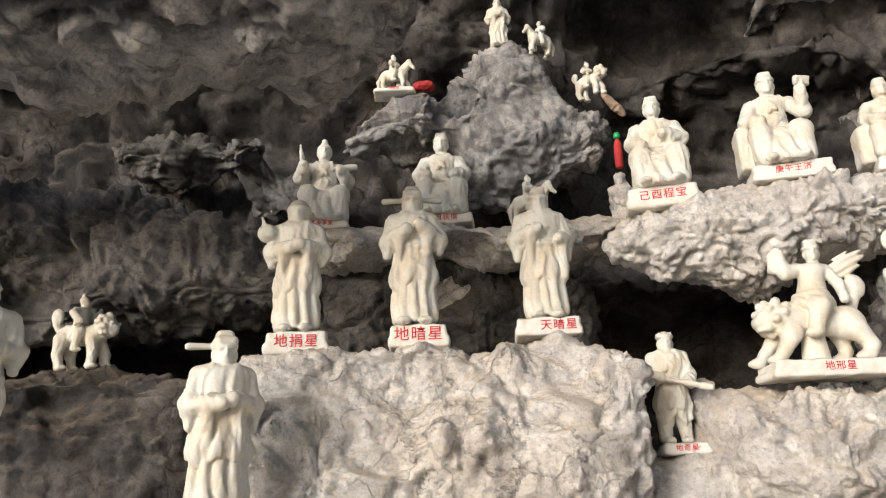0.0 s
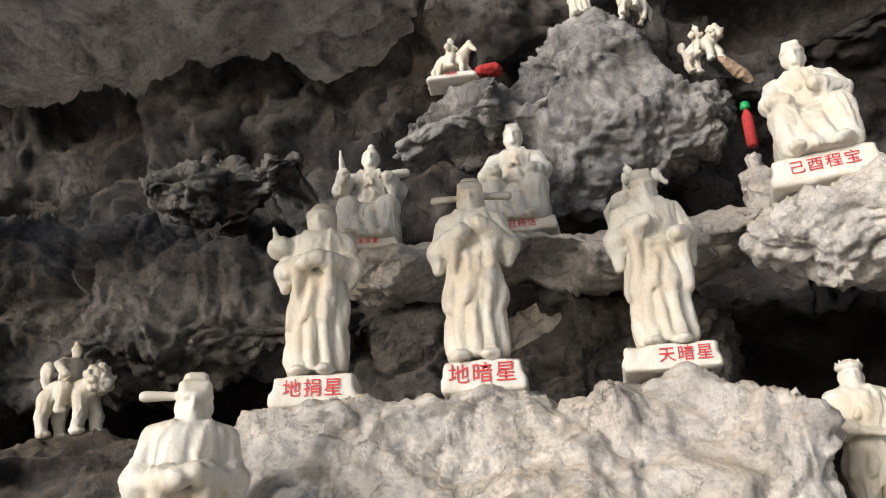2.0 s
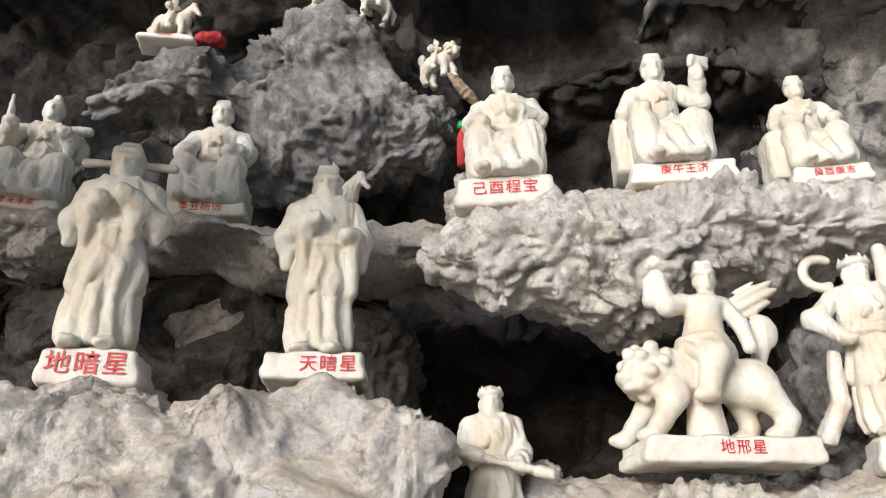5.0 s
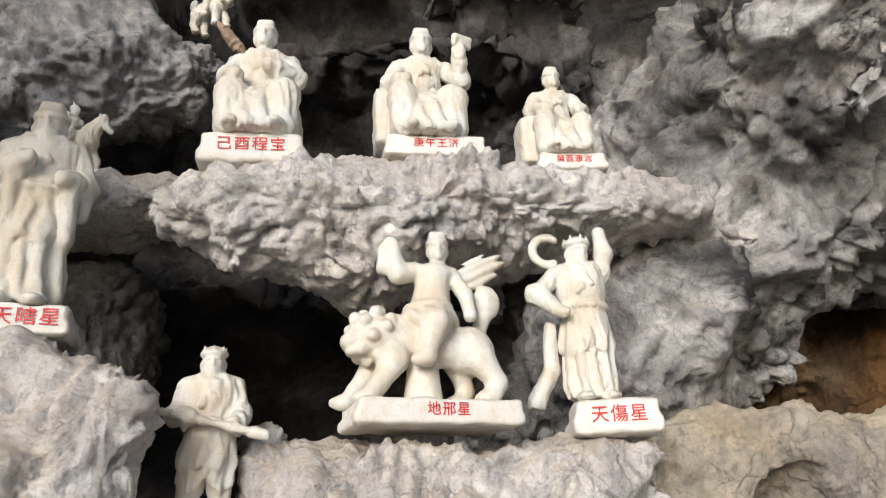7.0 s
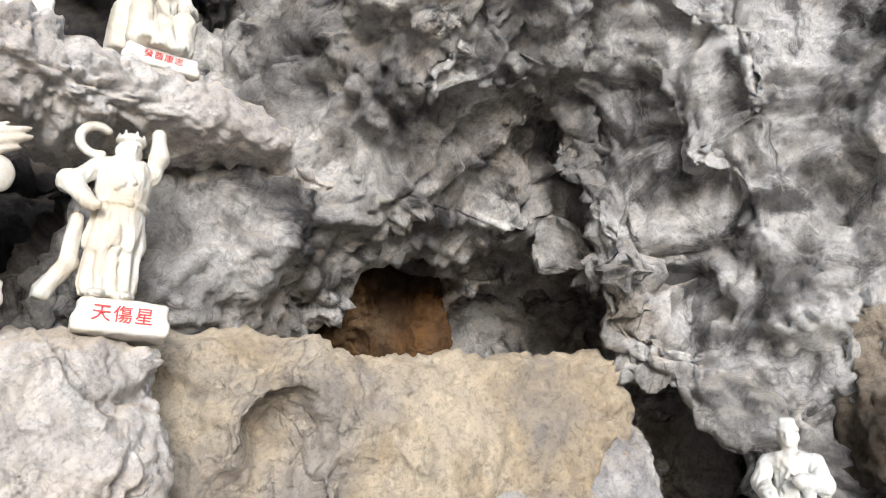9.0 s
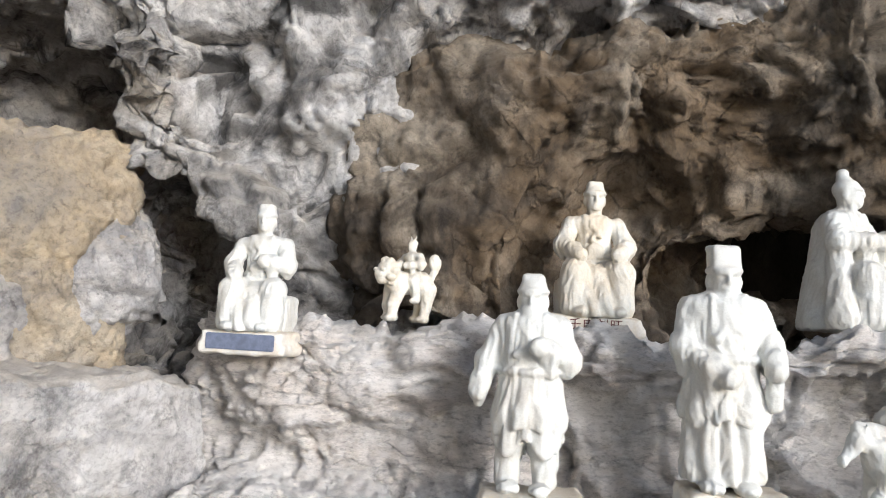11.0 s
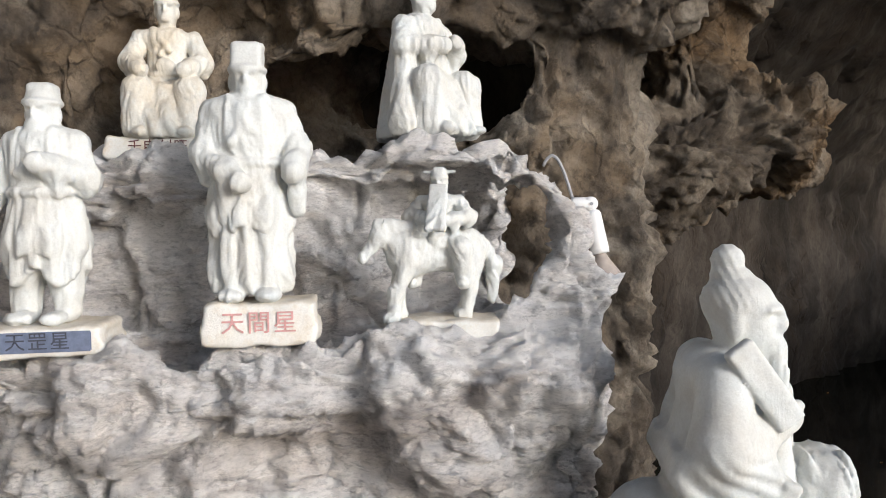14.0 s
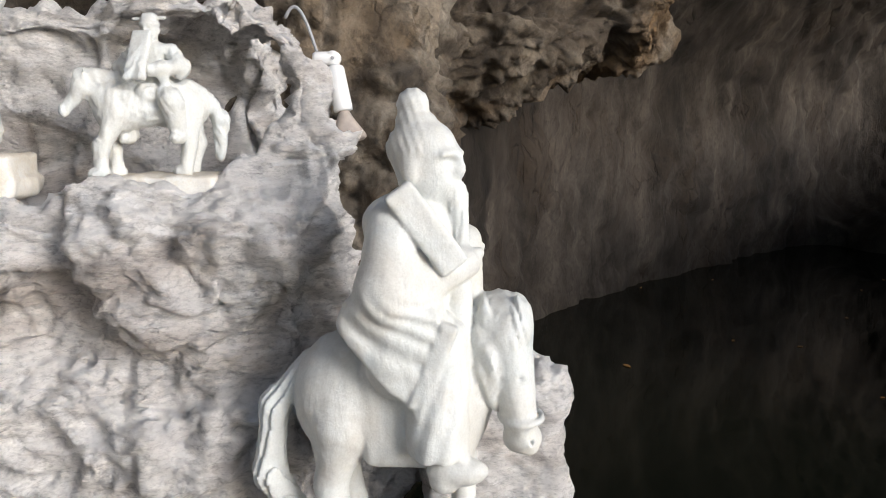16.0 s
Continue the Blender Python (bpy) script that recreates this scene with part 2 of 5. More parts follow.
def fbm(p, octaves=3, seed=0, gain=0.5, ridge=False):
    s, a, t = 0, 1.0, 0
    for k in range(octaves):
        n = vnoise(p * np.float32(2.03 ** k) + np.float32(k * 7.31), seed + k)
        s = s + a * ((1 - 2 * np.abs(n)) if ridge else n)
        t += a
        a *= gain
    return s / t


def cells(p, seed=0):
    """Distance to the nearest of scattered points: 0 in the middle of a lump, about 1 at its rim."""
    i = np.floor(p).astype(np.int64)
    best = np.full(len(p), 9.0, np.float32)
    for dx in (-1, 0, 1):
        for dy in (-1, 0, 1):
            for dz in (-1, 0, 1):
                c = [i[:, 0] + dx, i[:, 1] + dy, i[:, 2] + dz]
                d = 0
                for k in range(3):
                    d = d + (c[k] + 0.5 + 0.42 * lattice(*c, seed + 11 * k) - p[:, k]) ** 2
                best = np.minimum(best, d)
    return np.sqrt(best)


def ell(P, x, y, z, rx, ry, rz, yaw=0.0, pitch=0.0):
    """Ellipsoid. yaw turns it about z, pitch about its own x axis."""
    q = turned(P, x, y, z, yaw, pitch)
    r = np.array((rx, ry, rz), np.float32)
    k = np.sqrt(((q / r) ** 2).sum(1))
    return (k - 1) * min(rx, ry, rz)


def turned(P, x, y, z, yaw=0.0, pitch=0.0):
    q = P - np.array((x, y, z), np.float32)
    if yaw or pitch:
        m = np.array((pose(0, 0, 0, 0, 0, yaw) @ pose(0, 0, 0, pitch)).to_3x3(), np.float32)
        q = q @ m
    return q


def rbox(P, x, y, z, hx, hy, hz, r=0.02, yaw=0.0, pitch=0.0):
    q = np.abs(turned(P, x, y, z, yaw, pitch)) - np.array((hx - r, hy - r, hz - r), np.float32)
    return np.sqrt((np.maximum(q, 0) ** 2).sum(1)) + np.minimum(q.max(1), 0) - r


def cap(P, a, b, r1, r2=None, flat=1.0):
    """Rod from a to b whose radius runs from r1 to r2."""
    r2 = r1 if r2 is None else r2
    a, b = np.array(a, np.float32), np.array(b, np.float32)
    d = b - a
    t = np.clip(((P - a) @ d) / (d @ d), 0, 1)
    q = P - a - t[:, None] * d
    if flat != 1.0:
        q = q * np.array((1, 1 / flat, 1), np.float32)
    return np.sqrt((q ** 2).sum(1)) - (r1 + (r2 - r1) * t)


def ring(P, x, y, z, rx, ry, r):
    q = P - np.array((x, y, z), np.float32)
    k = np.sqrt((q[:, 0] / rx) ** 2 + (q[:, 1] / ry) ** 2)
    return np.sqrt(((k - 1) * min(rx, ry)) ** 2 + q[:, 2] ** 2) - r


def join(k, *fs):
    """Smooth union with a fillet of about k."""
    out = fs[0]
    for f in fs[1:]:
        h = np.maximum(k - np.abs(out - f), 0) / k
        out = np.minimum(out, f) - h * h * (k / 4)
    return out


def carve(k, f, *holes):
    for g in holes:
        h = np.maximum(k - np.abs(-f - g), 0) / k
        f = -(np.minimum(-f, g) - h * h * (k / 4))
    return f


def skin(f, lo, step):
    """Vertices and quads of the surface on which the sampled field f is nought (surface nets)."""
    for ax in range(3):
        for side in (0, -1):
            sl = [slice(None)] * 3
            sl[ax] = side
            f[tuple(sl)] = np.maximum(f[tuple(sl)], step * 0.5)
    n = np.array(f.shape)
    inside = f < 0
    cell = tuple(n - 1)
    count = np.zeros(cell, np.int8)
    corners = [(i, j, k) for i in (0, 1) for j in (0, 1) for k in (0, 1)]
    for c in corners:
        count += inside[c[0]:n[0] - 1 + c[0], c[1]:n[1] - 1 + c[1], c[2]:n[2] - 1 + c[2]]
    act = np.argwhere((count > 0) & (count < 8))
    index = np.full(cell, -1, np.int64)
    index[tuple(act.T)] = np.arange(len(act))
    vals = {c: f[act[:, 0] + c[0], act[:, 1] + c[1], act[:, 2] + c[2]] for c in corners}
    total, hits = np.zeros((len(act), 3), np.float32), np.zeros(len(act), np.float32)
    for c in corners:
        for ax in range(3):
            if c[ax]:
                continue
            e = tuple(1 if q == ax else c[q] for q in range(3))
            a, b = vals[c], vals[e]
            cross = (a < 0) != (b < 0)
            t = np.where(cross, a / np.where(cross, a - b, 1), 0)
            pnt = np.tile(np.array(c, np.float32), (len(act), 1))
            pnt[:, ax] += t
            total += pnt * cross[:, None]
            hits += cross
    verts = (act + total / hits[:, None]) * step + np.array(lo)
    quads = []
    for ax in range(3):
        u, w = (ax + 1) % 3, (ax + 2) % 3
        s0, s1 = [slice(None)] * 3, [slice(None)] * 3
        s0[ax], s1[ax] = slice(0, -1), slice(1, None)
        a, b = inside[tuple(s0)], inside[tuple(s1)]
        e = np.argwhere(a != b)
        e = e[(e[:, u] > 0) & (e[:, w] > 0) & (e[:, u] < n[u] - 1) & (e[:, w] < n[w] - 1)]
        flip = a[tuple(e.T)]
        q = []
        for du, dw in ((1, 1), (0, 1), (0, 0), (1, 0)):
            c = e.copy()
            c[:, u] -= du
            c[:, w] -= dw
            q.append(index[tuple(c.T)])
        q = np.stack(q, 1)
        q[~flip] = q[~flip][:, ::-1]
        quads.append(q)
    return verts.astype(np.float32), np.concatenate(quads)


def grid(lo, hi, step):
    ax = [np.arange(a, b + step, step, dtype=np.float32) for a, b in zip(lo, hi)]
    P = np.stack(np.meshgrid(*ax, indexing="ij"), -1)
    return P.reshape(-1, 3), P.shape[:3]


def sample(field, lo, hi, step):
    """The field on a fine grid, worked out in full only near the surface."""
    n = [int(math.ceil((b - a) / (4 * step))) for a, b in zip(lo, hi)]
    ax = [a + (np.arange(k, dtype=np.float32) * 4 + 1.5) * step for a, k in zip(lo, n)]
    C = np.stack(np.meshgrid(*ax, indexing="ij"), -1).reshape(-1, 3).astype(np.float32)
    fc = field(C)
    near = np.abs(fc) < 5.0 * step
    o = np.stack(np.meshgrid(*[np.arange(4)] * 3, indexing="ij"), -1).reshape(-1, 3)
    pts = (C[near][:, None, :] + ((o - 1.5) * step).astype(np.float32)[None]).reshape(-1, 3)
    out = np.repeat(fc[:, None], 64, 1)
    out[near] = field(pts).reshape(-1, 64)
    return np.ascontiguousarray(out.reshape(*n, 4, 4, 4).transpose(0, 3, 1, 4, 2, 5).reshape(n[0] * 4, n[1] * 4, n[2] * 4))


def normals_of(v, q):
    fn = np.cross(v[q[:, 2]] - v[q[:, 0]], v[q[:, 3]] - v[q[:, 1]])
    out = np.zeros_like(v)
    for k in range(4):
        for ax in range(3):
            out[:, ax] += np.bincount(q[:, k], fn[:, ax], len(v))
    return out / np.maximum(np.linalg.norm(out, axis=1), 1e-9)[:, None]


def mesh_from(name, v, q, material, smooth=True):
    me = bpy.data.meshes.new(name)
    me.vertices.add(len(v))
    me.vertices.foreach_set("co", v.astype(np.float32).ravel())
    me.loops.add(q.size)
    me.loops.foreach_set("vertex_index", q.astype(np.int32).ravel())
    me.polygons.add(len(q))
    me.polygons.foreach_set("loop_start", np.arange(0, q.size, 4, dtype=np.int32))
    me.polygons.foreach_set("use_smooth", np.full(len(q), smooth))
    me.update(calc_edges=True)
    me.validate()
    me.materials.append(material)
    return me


def refine(v, q):
    """Splits each quad into four."""
    n = len(v)
    e = np.sort(np.stack([q, np.roll(q, -1, 1)], -1).reshape(-1, 2), 1)
    key, inv = np.unique(e[:, 0] * n + e[:, 1], return_inverse=True)
    mids = (v[key // n] + v[key % n]) / 2
    m = n + inv.reshape(-1, 4)
    c = n + len(key) + np.arange(len(q))
    vv = np.concatenate([v, mids, v[q].mean(1)]).astype(np.float32)
    qq = np.concatenate([np.stack([q[:, k], m[:, k], c, m[:, k - 1]], 1) for k in range(4)])
    return vv, qq


def relax(v, q, rounds=1):
    """Evens out the steps of the sampled surface."""
    for _ in range(rounds):
        total, count = np.zeros_like(v), np.bincount(q.ravel(), minlength=len(v))
        c = v[q].mean(1)
        for k in range(4):
            for ax in range(3):
                total[:, ax] += np.bincount(q[:, k], c[:, ax], len(v))
        v = (0.5 * v + 0.5 * total / np.maximum(count, 1)[:, None]).astype(np.float32)
    return v


def rock(name, label, material, field, lo, hi, step, swell=(0.06, 0.5), crag=0.05, lump=0.03, fine=0.012, lump_size=0.16, strata=0.0, seed=1, kind="", category="rock", splits=1, crag_size=0.45, crack=0.055):
    """A rock: the field's shape swollen by slow noise, then broken up by rounded knobs with sharp crevices, hollows, beds and pits."""
    f = sample(lambda P: field(P) + swell[0] * vnoise(P / np.float32(swell[1]), seed), lo, hi, step)
    v, q = skin(f, lo, step)
    v = relax(v, q)
    for _ in range(splits):
        v, q = refine(v, q)
    v = relax(v, q, 2)
    nrm = normals_of(v, q)
    warp = v + 0.09 * np.stack([vnoise(v / 0.23, seed + s) for s in (21, 22, 23)], 1)
    rough = 0.35 + 0.65 * np.clip(0.5 + 0.9 * fbm(v / 0.6, 2, seed + 77), 0, 1)
    d = -1.7 * crag * fbm(warp / crag_size, 5, seed + 5, 0.62, True) * rough
    if lump:
        d = d + 1.3 * lump * (0.5 - cells(warp / lump_size, seed + 9)) * rough
        d = d + 0.5 * lump * fbm(warp / (0.4 * lump_size), 2, seed + 19, 0.5, True) * -rough
    if strata:
        w = warp[:, 2] * 8 + 0.8 * fbm(v / 0.5, 2, seed + 31)
        d = d + strata * fbm(np.stack([warp[:, 0] * 1.1, warp[:, 1] * 1.1, w], 1), 4, seed + 40, 0.6, True)
    d = d - 1.6 * fine * fbm(warp / 0.10, 3, seed + 60, 0.65, True) * (1.2 - 0.5 * rough)
    if crack:
        n = fbm(warp / np.float32(0.55), 4, seed + 90, 0.55)
        d = d - crack * np.exp(-(n / np.float32(0.07)) ** 2) * np.clip(0.55 + 1.2 * fbm(v / 0.8, 2, seed + 95), 0, 1.2)
    v = v + nrm * d[:, None]
    ob = new(name, mesh_from(name, v, q, material))
    return tagged(ob, label, category, "", kind)

# ---------------------------------------------------------------- ground, water, cave


def ground_height(x, y):
    g = 0.12 * np.clip(y, -4, 3) - 0.18 * np.clip(x - 1, 0, 3)
    pool = 1 / (1 + np.exp(-9 * np.clip(np.minimum(x - 3.55, -y - 0.9), -5, 5)))
    return g * (1 - pool) - 2.2 * pool


def build_ground():
    xs = np.concatenate([[-400, -120, -40, -15], np.linspace(-6, 14, 121), [20, 45, 120, 400]])
    ys = np.concatenate([[-400, -120, -40, -20], np.linspace(-14, 6, 121), [12, 45, 120, 400]])
    X, Y = np.meshgrid(xs, ys, indexing="ij")
    Z = ground_height(X, Y)
    near = (np.abs(X) < 15) & (np.abs(Y) < 15)
    v = np.stack([X, Y, Z], -1).reshape(-1, 3).astype(np.float32)
    v[:, 2] += 0.03 * fbm(v / 0.7, 3, 3) * near.ravel()
    n, m = len(xs), len(ys)
    a = (np.arange(n - 1)[:, None] * m + np.arange(m - 1)).ravel()
    ob = new("ground", mesh_from("ground", v, np.stack([a, a + m, a + m + 1, a + 1], 1), BOUNCE_GROUND))
    return tagged(ob, "unseen ground in front of the cave, made pale to bounce light", "ground", "", "structure")


build_ground()

wm = bmesh.new()
bmesh.ops.create_grid(wm, x_segments=2, y_segments=2, size=1, matrix=pose(9.2, -7.6, -0.9) @ Matrix.Diagonal((6.2, 7.2, 1, 1)))
me = bpy.data.meshes.new("water")
wm.to_mesh(me)
me.materials.append(WATER)
tagged(new("water", me), "still dark green water of the cave pool", "water", "", "structure")


def back_wall(P):
    """Sooty back of the cave with the roof that climbs towards the open front."""
    x, y, z = P[:, 0], P[:, 1], P[:, 2]
    back = 5.0 - y + 0.15 * (z - 3)
    roof = (5.0 - z + 0.9 * np.maximum(4.2 - y, 0)) * 0.74
    f = join(0.4, back, roof, ell(P, 1.5, 5.2, 2.6, 0.8, 0.5, 0.5), ell(P, 1.9, 5.1, 3.9, 0.7, 0.5, 0.6), ell(P, 0.1, 5.2, 4.7, 1.0, 0.5, 0.4), ell(P, 3.2, 4.85, 4.2, 0.6, 0.4, 0.6))
    f = carve(0.2, f, ell(P, 2.2, 5.0, 3.75, 1.1, 0.75, 0.8), ell(P, 1.7, 4.9, 2.2, 0.9, 0.6, 0.55), ell(P, -1.6, 4.9, 2.3, 0.7, 0.5, 0.3))
    return np.maximum(f, x - 3.7)


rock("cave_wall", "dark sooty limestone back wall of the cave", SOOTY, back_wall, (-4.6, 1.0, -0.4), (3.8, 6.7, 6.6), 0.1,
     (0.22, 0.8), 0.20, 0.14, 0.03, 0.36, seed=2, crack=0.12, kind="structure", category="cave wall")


def corner_wall(P):
    """Pale grey wall that turns the corner and leans out above the hollow."""
    x, y, z = P[:, 0], P[:, 1], P[:, 2]
    back = 4.75 - y
    side = rbox(P, 6.2, 3.2, 2.0, 1.05, 2.0, 4.2, 0.4)
    f = join(0.5, np.maximum(back, 3.2 - x), side)
    f = join(0.35, f, ell(P, 3.45, 4.35, 2.7, 0.75, 0.60, 0.5), ell(P, 3.95, 4.3, 3.7, 0.6, 0.6, 0.6), ell(P, 3.0, 4.5, 2.2, 0.6, 0.72, 0.5),
             ell(P, 4.4, 3.85, 3.8, 0.9, 0.9, 0.72), ell(P, 4.1, 3.2, 3.95, 0.8, 1.0, 0.75))
    f = join(0.4, f, ell(P, 5.7, 2.3, 3.9, 1.1, 1.3, 1.1), ell(P, 5.55, 1.0, 3.4, 0.85, 1.0, 1.0), ell(P, 5.45, 2.15, 2.2, 0.55, 0.55, 1.1),
             ell(P, 5.05, 2.6, 2.5, 0.35, 0.3, 0.5))
    f = carve(0.15, f, ell(P, 4.75, 3.80, 2.33, 0.95, 0.95, 0.24, -40), ell(P, 5.5, 3.45, 2.36, 0.75, 0.6, 0.26), ell(P, 5.35, 2.62, 1.48, 0.85, 0.42, 0.40))
    roof = (4.7 - z + 0.9 * np.maximum(4.2 - y, 0)) * 0.74
    f = join(0.3, f, np.maximum(roof, 2.4 - x))
    f = carve(0.1, f, ell(P, 5.5, 3.45, 2.34, 0.8, 0.6, 0.26), ell(P, 5.3, 3.38, 2.32, 0.8, 0.5, 0.23))
    f = join(0.12, f, ell(P, 4.7, 3.65, 3.12, 0.7, 0.6, 0.3, -40), ell(P, 4.15, 4.05, 2.78, 0.6, 0.38, 0.2, -20), ell(P, 3.9, 4.2, 2.45, 0.5, 0.3, 0.45), ell(P, 4.4, 3.85, 2.72, 0.5, 0.3, 0.18, -30), ell(P, 4.75, 3.6, 2.86, 0.6, 0.5, 0.17, -40), ell(P, 4.95, 2.62, 2.42, 0.2, 0.16, 0.22),
             cap(P, (4.75, 1.88, 3.9), (4.7, 1.85, 3.2), 0.26, 0.09), cap(P, (4.8, 2.3, 3.6), (4.7, 2.24, 2.98), 0.27, 0.1), ell(P, 5.5, 0.7, 3.35, 0.85, 0.9, 0.9), ell(P, 5.6, -0.1, 3.35, 0.8, 0.8, 0.85))
    f = carve(0.1, f, ell(P, 5.0, 1.22, 1.95, 0.35, 0.1, 0.42))
    return np.maximum(f, -0.3 - y)


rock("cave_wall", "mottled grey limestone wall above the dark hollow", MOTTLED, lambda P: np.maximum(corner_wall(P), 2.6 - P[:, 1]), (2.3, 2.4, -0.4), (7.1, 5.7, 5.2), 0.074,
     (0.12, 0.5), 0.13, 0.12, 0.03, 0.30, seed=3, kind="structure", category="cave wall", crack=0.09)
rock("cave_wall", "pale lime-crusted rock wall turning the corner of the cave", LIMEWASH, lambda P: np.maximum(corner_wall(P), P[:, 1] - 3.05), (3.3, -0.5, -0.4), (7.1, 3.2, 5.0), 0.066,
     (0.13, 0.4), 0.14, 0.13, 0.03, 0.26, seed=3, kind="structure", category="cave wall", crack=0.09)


rock("boulder", "rust-brown stained rock inside the dark hollow", RUST, lambda P: join(0.1, rbox(P, 4.75, 4.62, 2.45, 0.62, 0.24, 0.5, 0.1, -25), ell(P, 4.35, 4.5, 2.5, 0.4, 0.25, 0.4)),
     (3.8, 3.9, 1.8), (5.7, 5.2, 3.1), 0.045, (0.06, 0.3), 0.1, 0.07, seed=5)


def east_wall(P):
    """Brown wall behind the seated figures that leans out over them."""
    side = rbox(P, 6.40, 0.15, 0.6, 1.0, 1.7, 2.1, 0.3)
    f = join(0.3, side, ell(P, 5.6, 1.05, 1.9, 0.45, 0.5, 0.8), ell(P, 5.5, 1.55, 1.95, 0.5, 0.5, 0.8), ell(P, 5.6, 0.25, 2.45, 0.62, 1.3, 0.42), ell(P, 5.75, -1.0, 2.3, 0.72, 0.9, 0.5),
             ell(P, 5.55, -1.35, 2.05, 0.42, 0.5, 0.26), ell(P, 5.6, 0.98, 1.55, 0.36, 0.25, 0.4))
    return carve(0.12, f, ell(P, 5.28, 0.62, 1.55, 0.26, 0.3, 0.4), ell(P, 5.75, -0.55, 1.62, 0.75, 0.6, 0.17), ell(P, 5.5, 0.1, 1.45, 0.4, 0.25, 0.2), ell(P, 5.5, 1.4, 1.3, 0.3, 0.3, 0.25))


rock("cave_wall", "brown stained limestone wall behind the seated statues", TAN, east_wall, (4.6, -2.1, -0.4), (6.7, 2.2, 3.0), 0.058,
     (0.09, 0.45), 0.13, 0.09, 0.022, 0.2, seed=4, crack=0.07, kind="structure", category="cave wall")


def left_boulder(P):
    return join(0.15, ell(P, -2.35, 4.65, 3.0, 0.75, 0.45, 0.55, 0, 8), ell(P, -1.6, 4.6, 2.98, 0.65, 0.4, 0.36), ell(P, -3.1, 4.6, 2.9, 0.7, 0.5, 0.8),
                ell(P, -1.9, 4.5, 2.62, 0.6, 0.42, 0.3), ell(P, -1.25, 4.55, 2.72, 0.45, 0.35, 0.26))


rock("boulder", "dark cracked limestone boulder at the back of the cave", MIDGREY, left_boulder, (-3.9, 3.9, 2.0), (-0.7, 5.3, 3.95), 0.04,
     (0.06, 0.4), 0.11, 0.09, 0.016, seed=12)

rock("boulder", "small brown boulder jammed under the cave roof", MIDGREY, lambda P: join(0.1, ell(P, -1.32, 4.7, 3.74, 0.22, 0.26, 0.17), ell(P, -1.9, 4.95, 3.85, 0.45, 0.35, 0.25, 12), ell(P, -0.95, 4.95, 3.5, 0.4, 0.3, 0.3)),
     (-2.5, 4.2, 3.3), (-0.4, 5.3, 4.2), 0.036, (0.05, 0.2), 0.09, 0.06, seed=15)


def ceiling_rock(P):
    f = join(0.2, ell(P, -1.3, 2.75, 3.72, 1.25, 0.75, 0.52), ell(P, -2.3, 2.3, 3.85, 1.3, 1.0, 0.6), ell(P, -0.62, 3.0, 3.66, 0.55, 0.5, 0.40, 20),
             ell(P, -0.45, 2.9, 4.0, 0.5, 0.6, 0.5), ell(P, -3.3, 3.1, 3.9, 0.8, 1.4, 0.6))
    return np.maximum(f, P[:, 2] - 3.76)


rock("hanging_rock", "grey overhanging slab of rock at the cave roof", PALEGREY, ceiling_rock, (-4.1, 0.8, 2.9), (0.4, 5.2, 4.3), 0.05,
     (0.09, 0.5), 0.13, 0.09, 0.025, 0.28, seed=22, crack=0.09)


def centre_rock(P):
    return carve(0.08, join(0.12, ell(P, -0.12, 4.6, 3.80, 0.49, 0.36, 0.25, 0, -10), ell(P, 0.52, 4.6, 4.1, 0.44, 0.36, 0.34), ell(P, 0.72, 4.6, 3.72, 0.50, 0.32, 0.34),
                ell(P, 0.28, 4.68, 3.5, 0.38, 0.28, 0.34), ell(P, 1.0, 4.65, 3.84, 0.28, 0.3, 0.2)), ell(P, 0.12, 4.28, 3.95, 0.12, 0.12, 0.18))


rock("hanging_rock", "rugged grey limestone block with a flat top carrying small riders", GREY, centre_rock, (-0.85, 4.0, 2.95), (1.6, 5.2, 4.55), 0.032,
     (0.06, 0.3), 0.09, 0.06, 0.014, seed=33)


def upper_ledge(P):
    return carve(0.06, join(0.07, ell(P, -0.58, 4.4, 2.93, 0.31, 0.34, 0.17), ell(P, 0.12, 4.4, 2.96, 0.5, 0.34, 0.12), ell(P, 0.33, 4.38, 2.88, 0.2, 0.3, 0.15), ell(P, 0.66, 4.4, 2.91, 0.42, 0.34, 0.15),
                            ell(P, 1.05, 4.4, 2.98, 0.2, 0.3, 0.11), ell(P, 1.22, 4.42, 3.18, 0.13, 0.13, 0.26), rbox(P, 0.2, 4.5, 2.98, 0.95, 0.25, 0.07, 0.04),
                            ell(P, 0.1, 4.95, 2.6, 0.75, 0.35, 0.4)), ell(P, 0.08, 4.2, 2.74, 0.24, 0.3, 0.15))


rock("rock_ledge", "pale grey natural rock ledge carrying two seated statues", PALE, upper_ledge, (-1.05, 3.9, 1.9), (1.5, 5.3, 3.6), 0.032,
     (0.03, 0.3), 0.05, 0.03, 0.010, 0.12, seed=41)


def recess_rock(P):
    return carve(0.06, join(0.12, ell(P, 0.05, 4.82, 2.45, 1.05, 0.42, 0.62), ell(P, -0.5, 4.72, 2.5, 0.35, 0.32, 0.4), ell(P, 0.75, 4.75, 2.5, 0.35, 0.34, 0.45), ell(P, 0.3, 4.7, 2.3, 0.4, 0.35, 0.4)),
                 ell(P, 0.08, 4.35, 2.72, 0.27, 0.28, 0.2), ell(P, -0.2, 4.4, 2.1, 0.3, 0.3, 0.12))


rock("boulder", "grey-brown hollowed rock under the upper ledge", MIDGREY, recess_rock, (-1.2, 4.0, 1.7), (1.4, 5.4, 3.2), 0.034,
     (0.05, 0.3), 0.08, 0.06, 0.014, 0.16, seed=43)


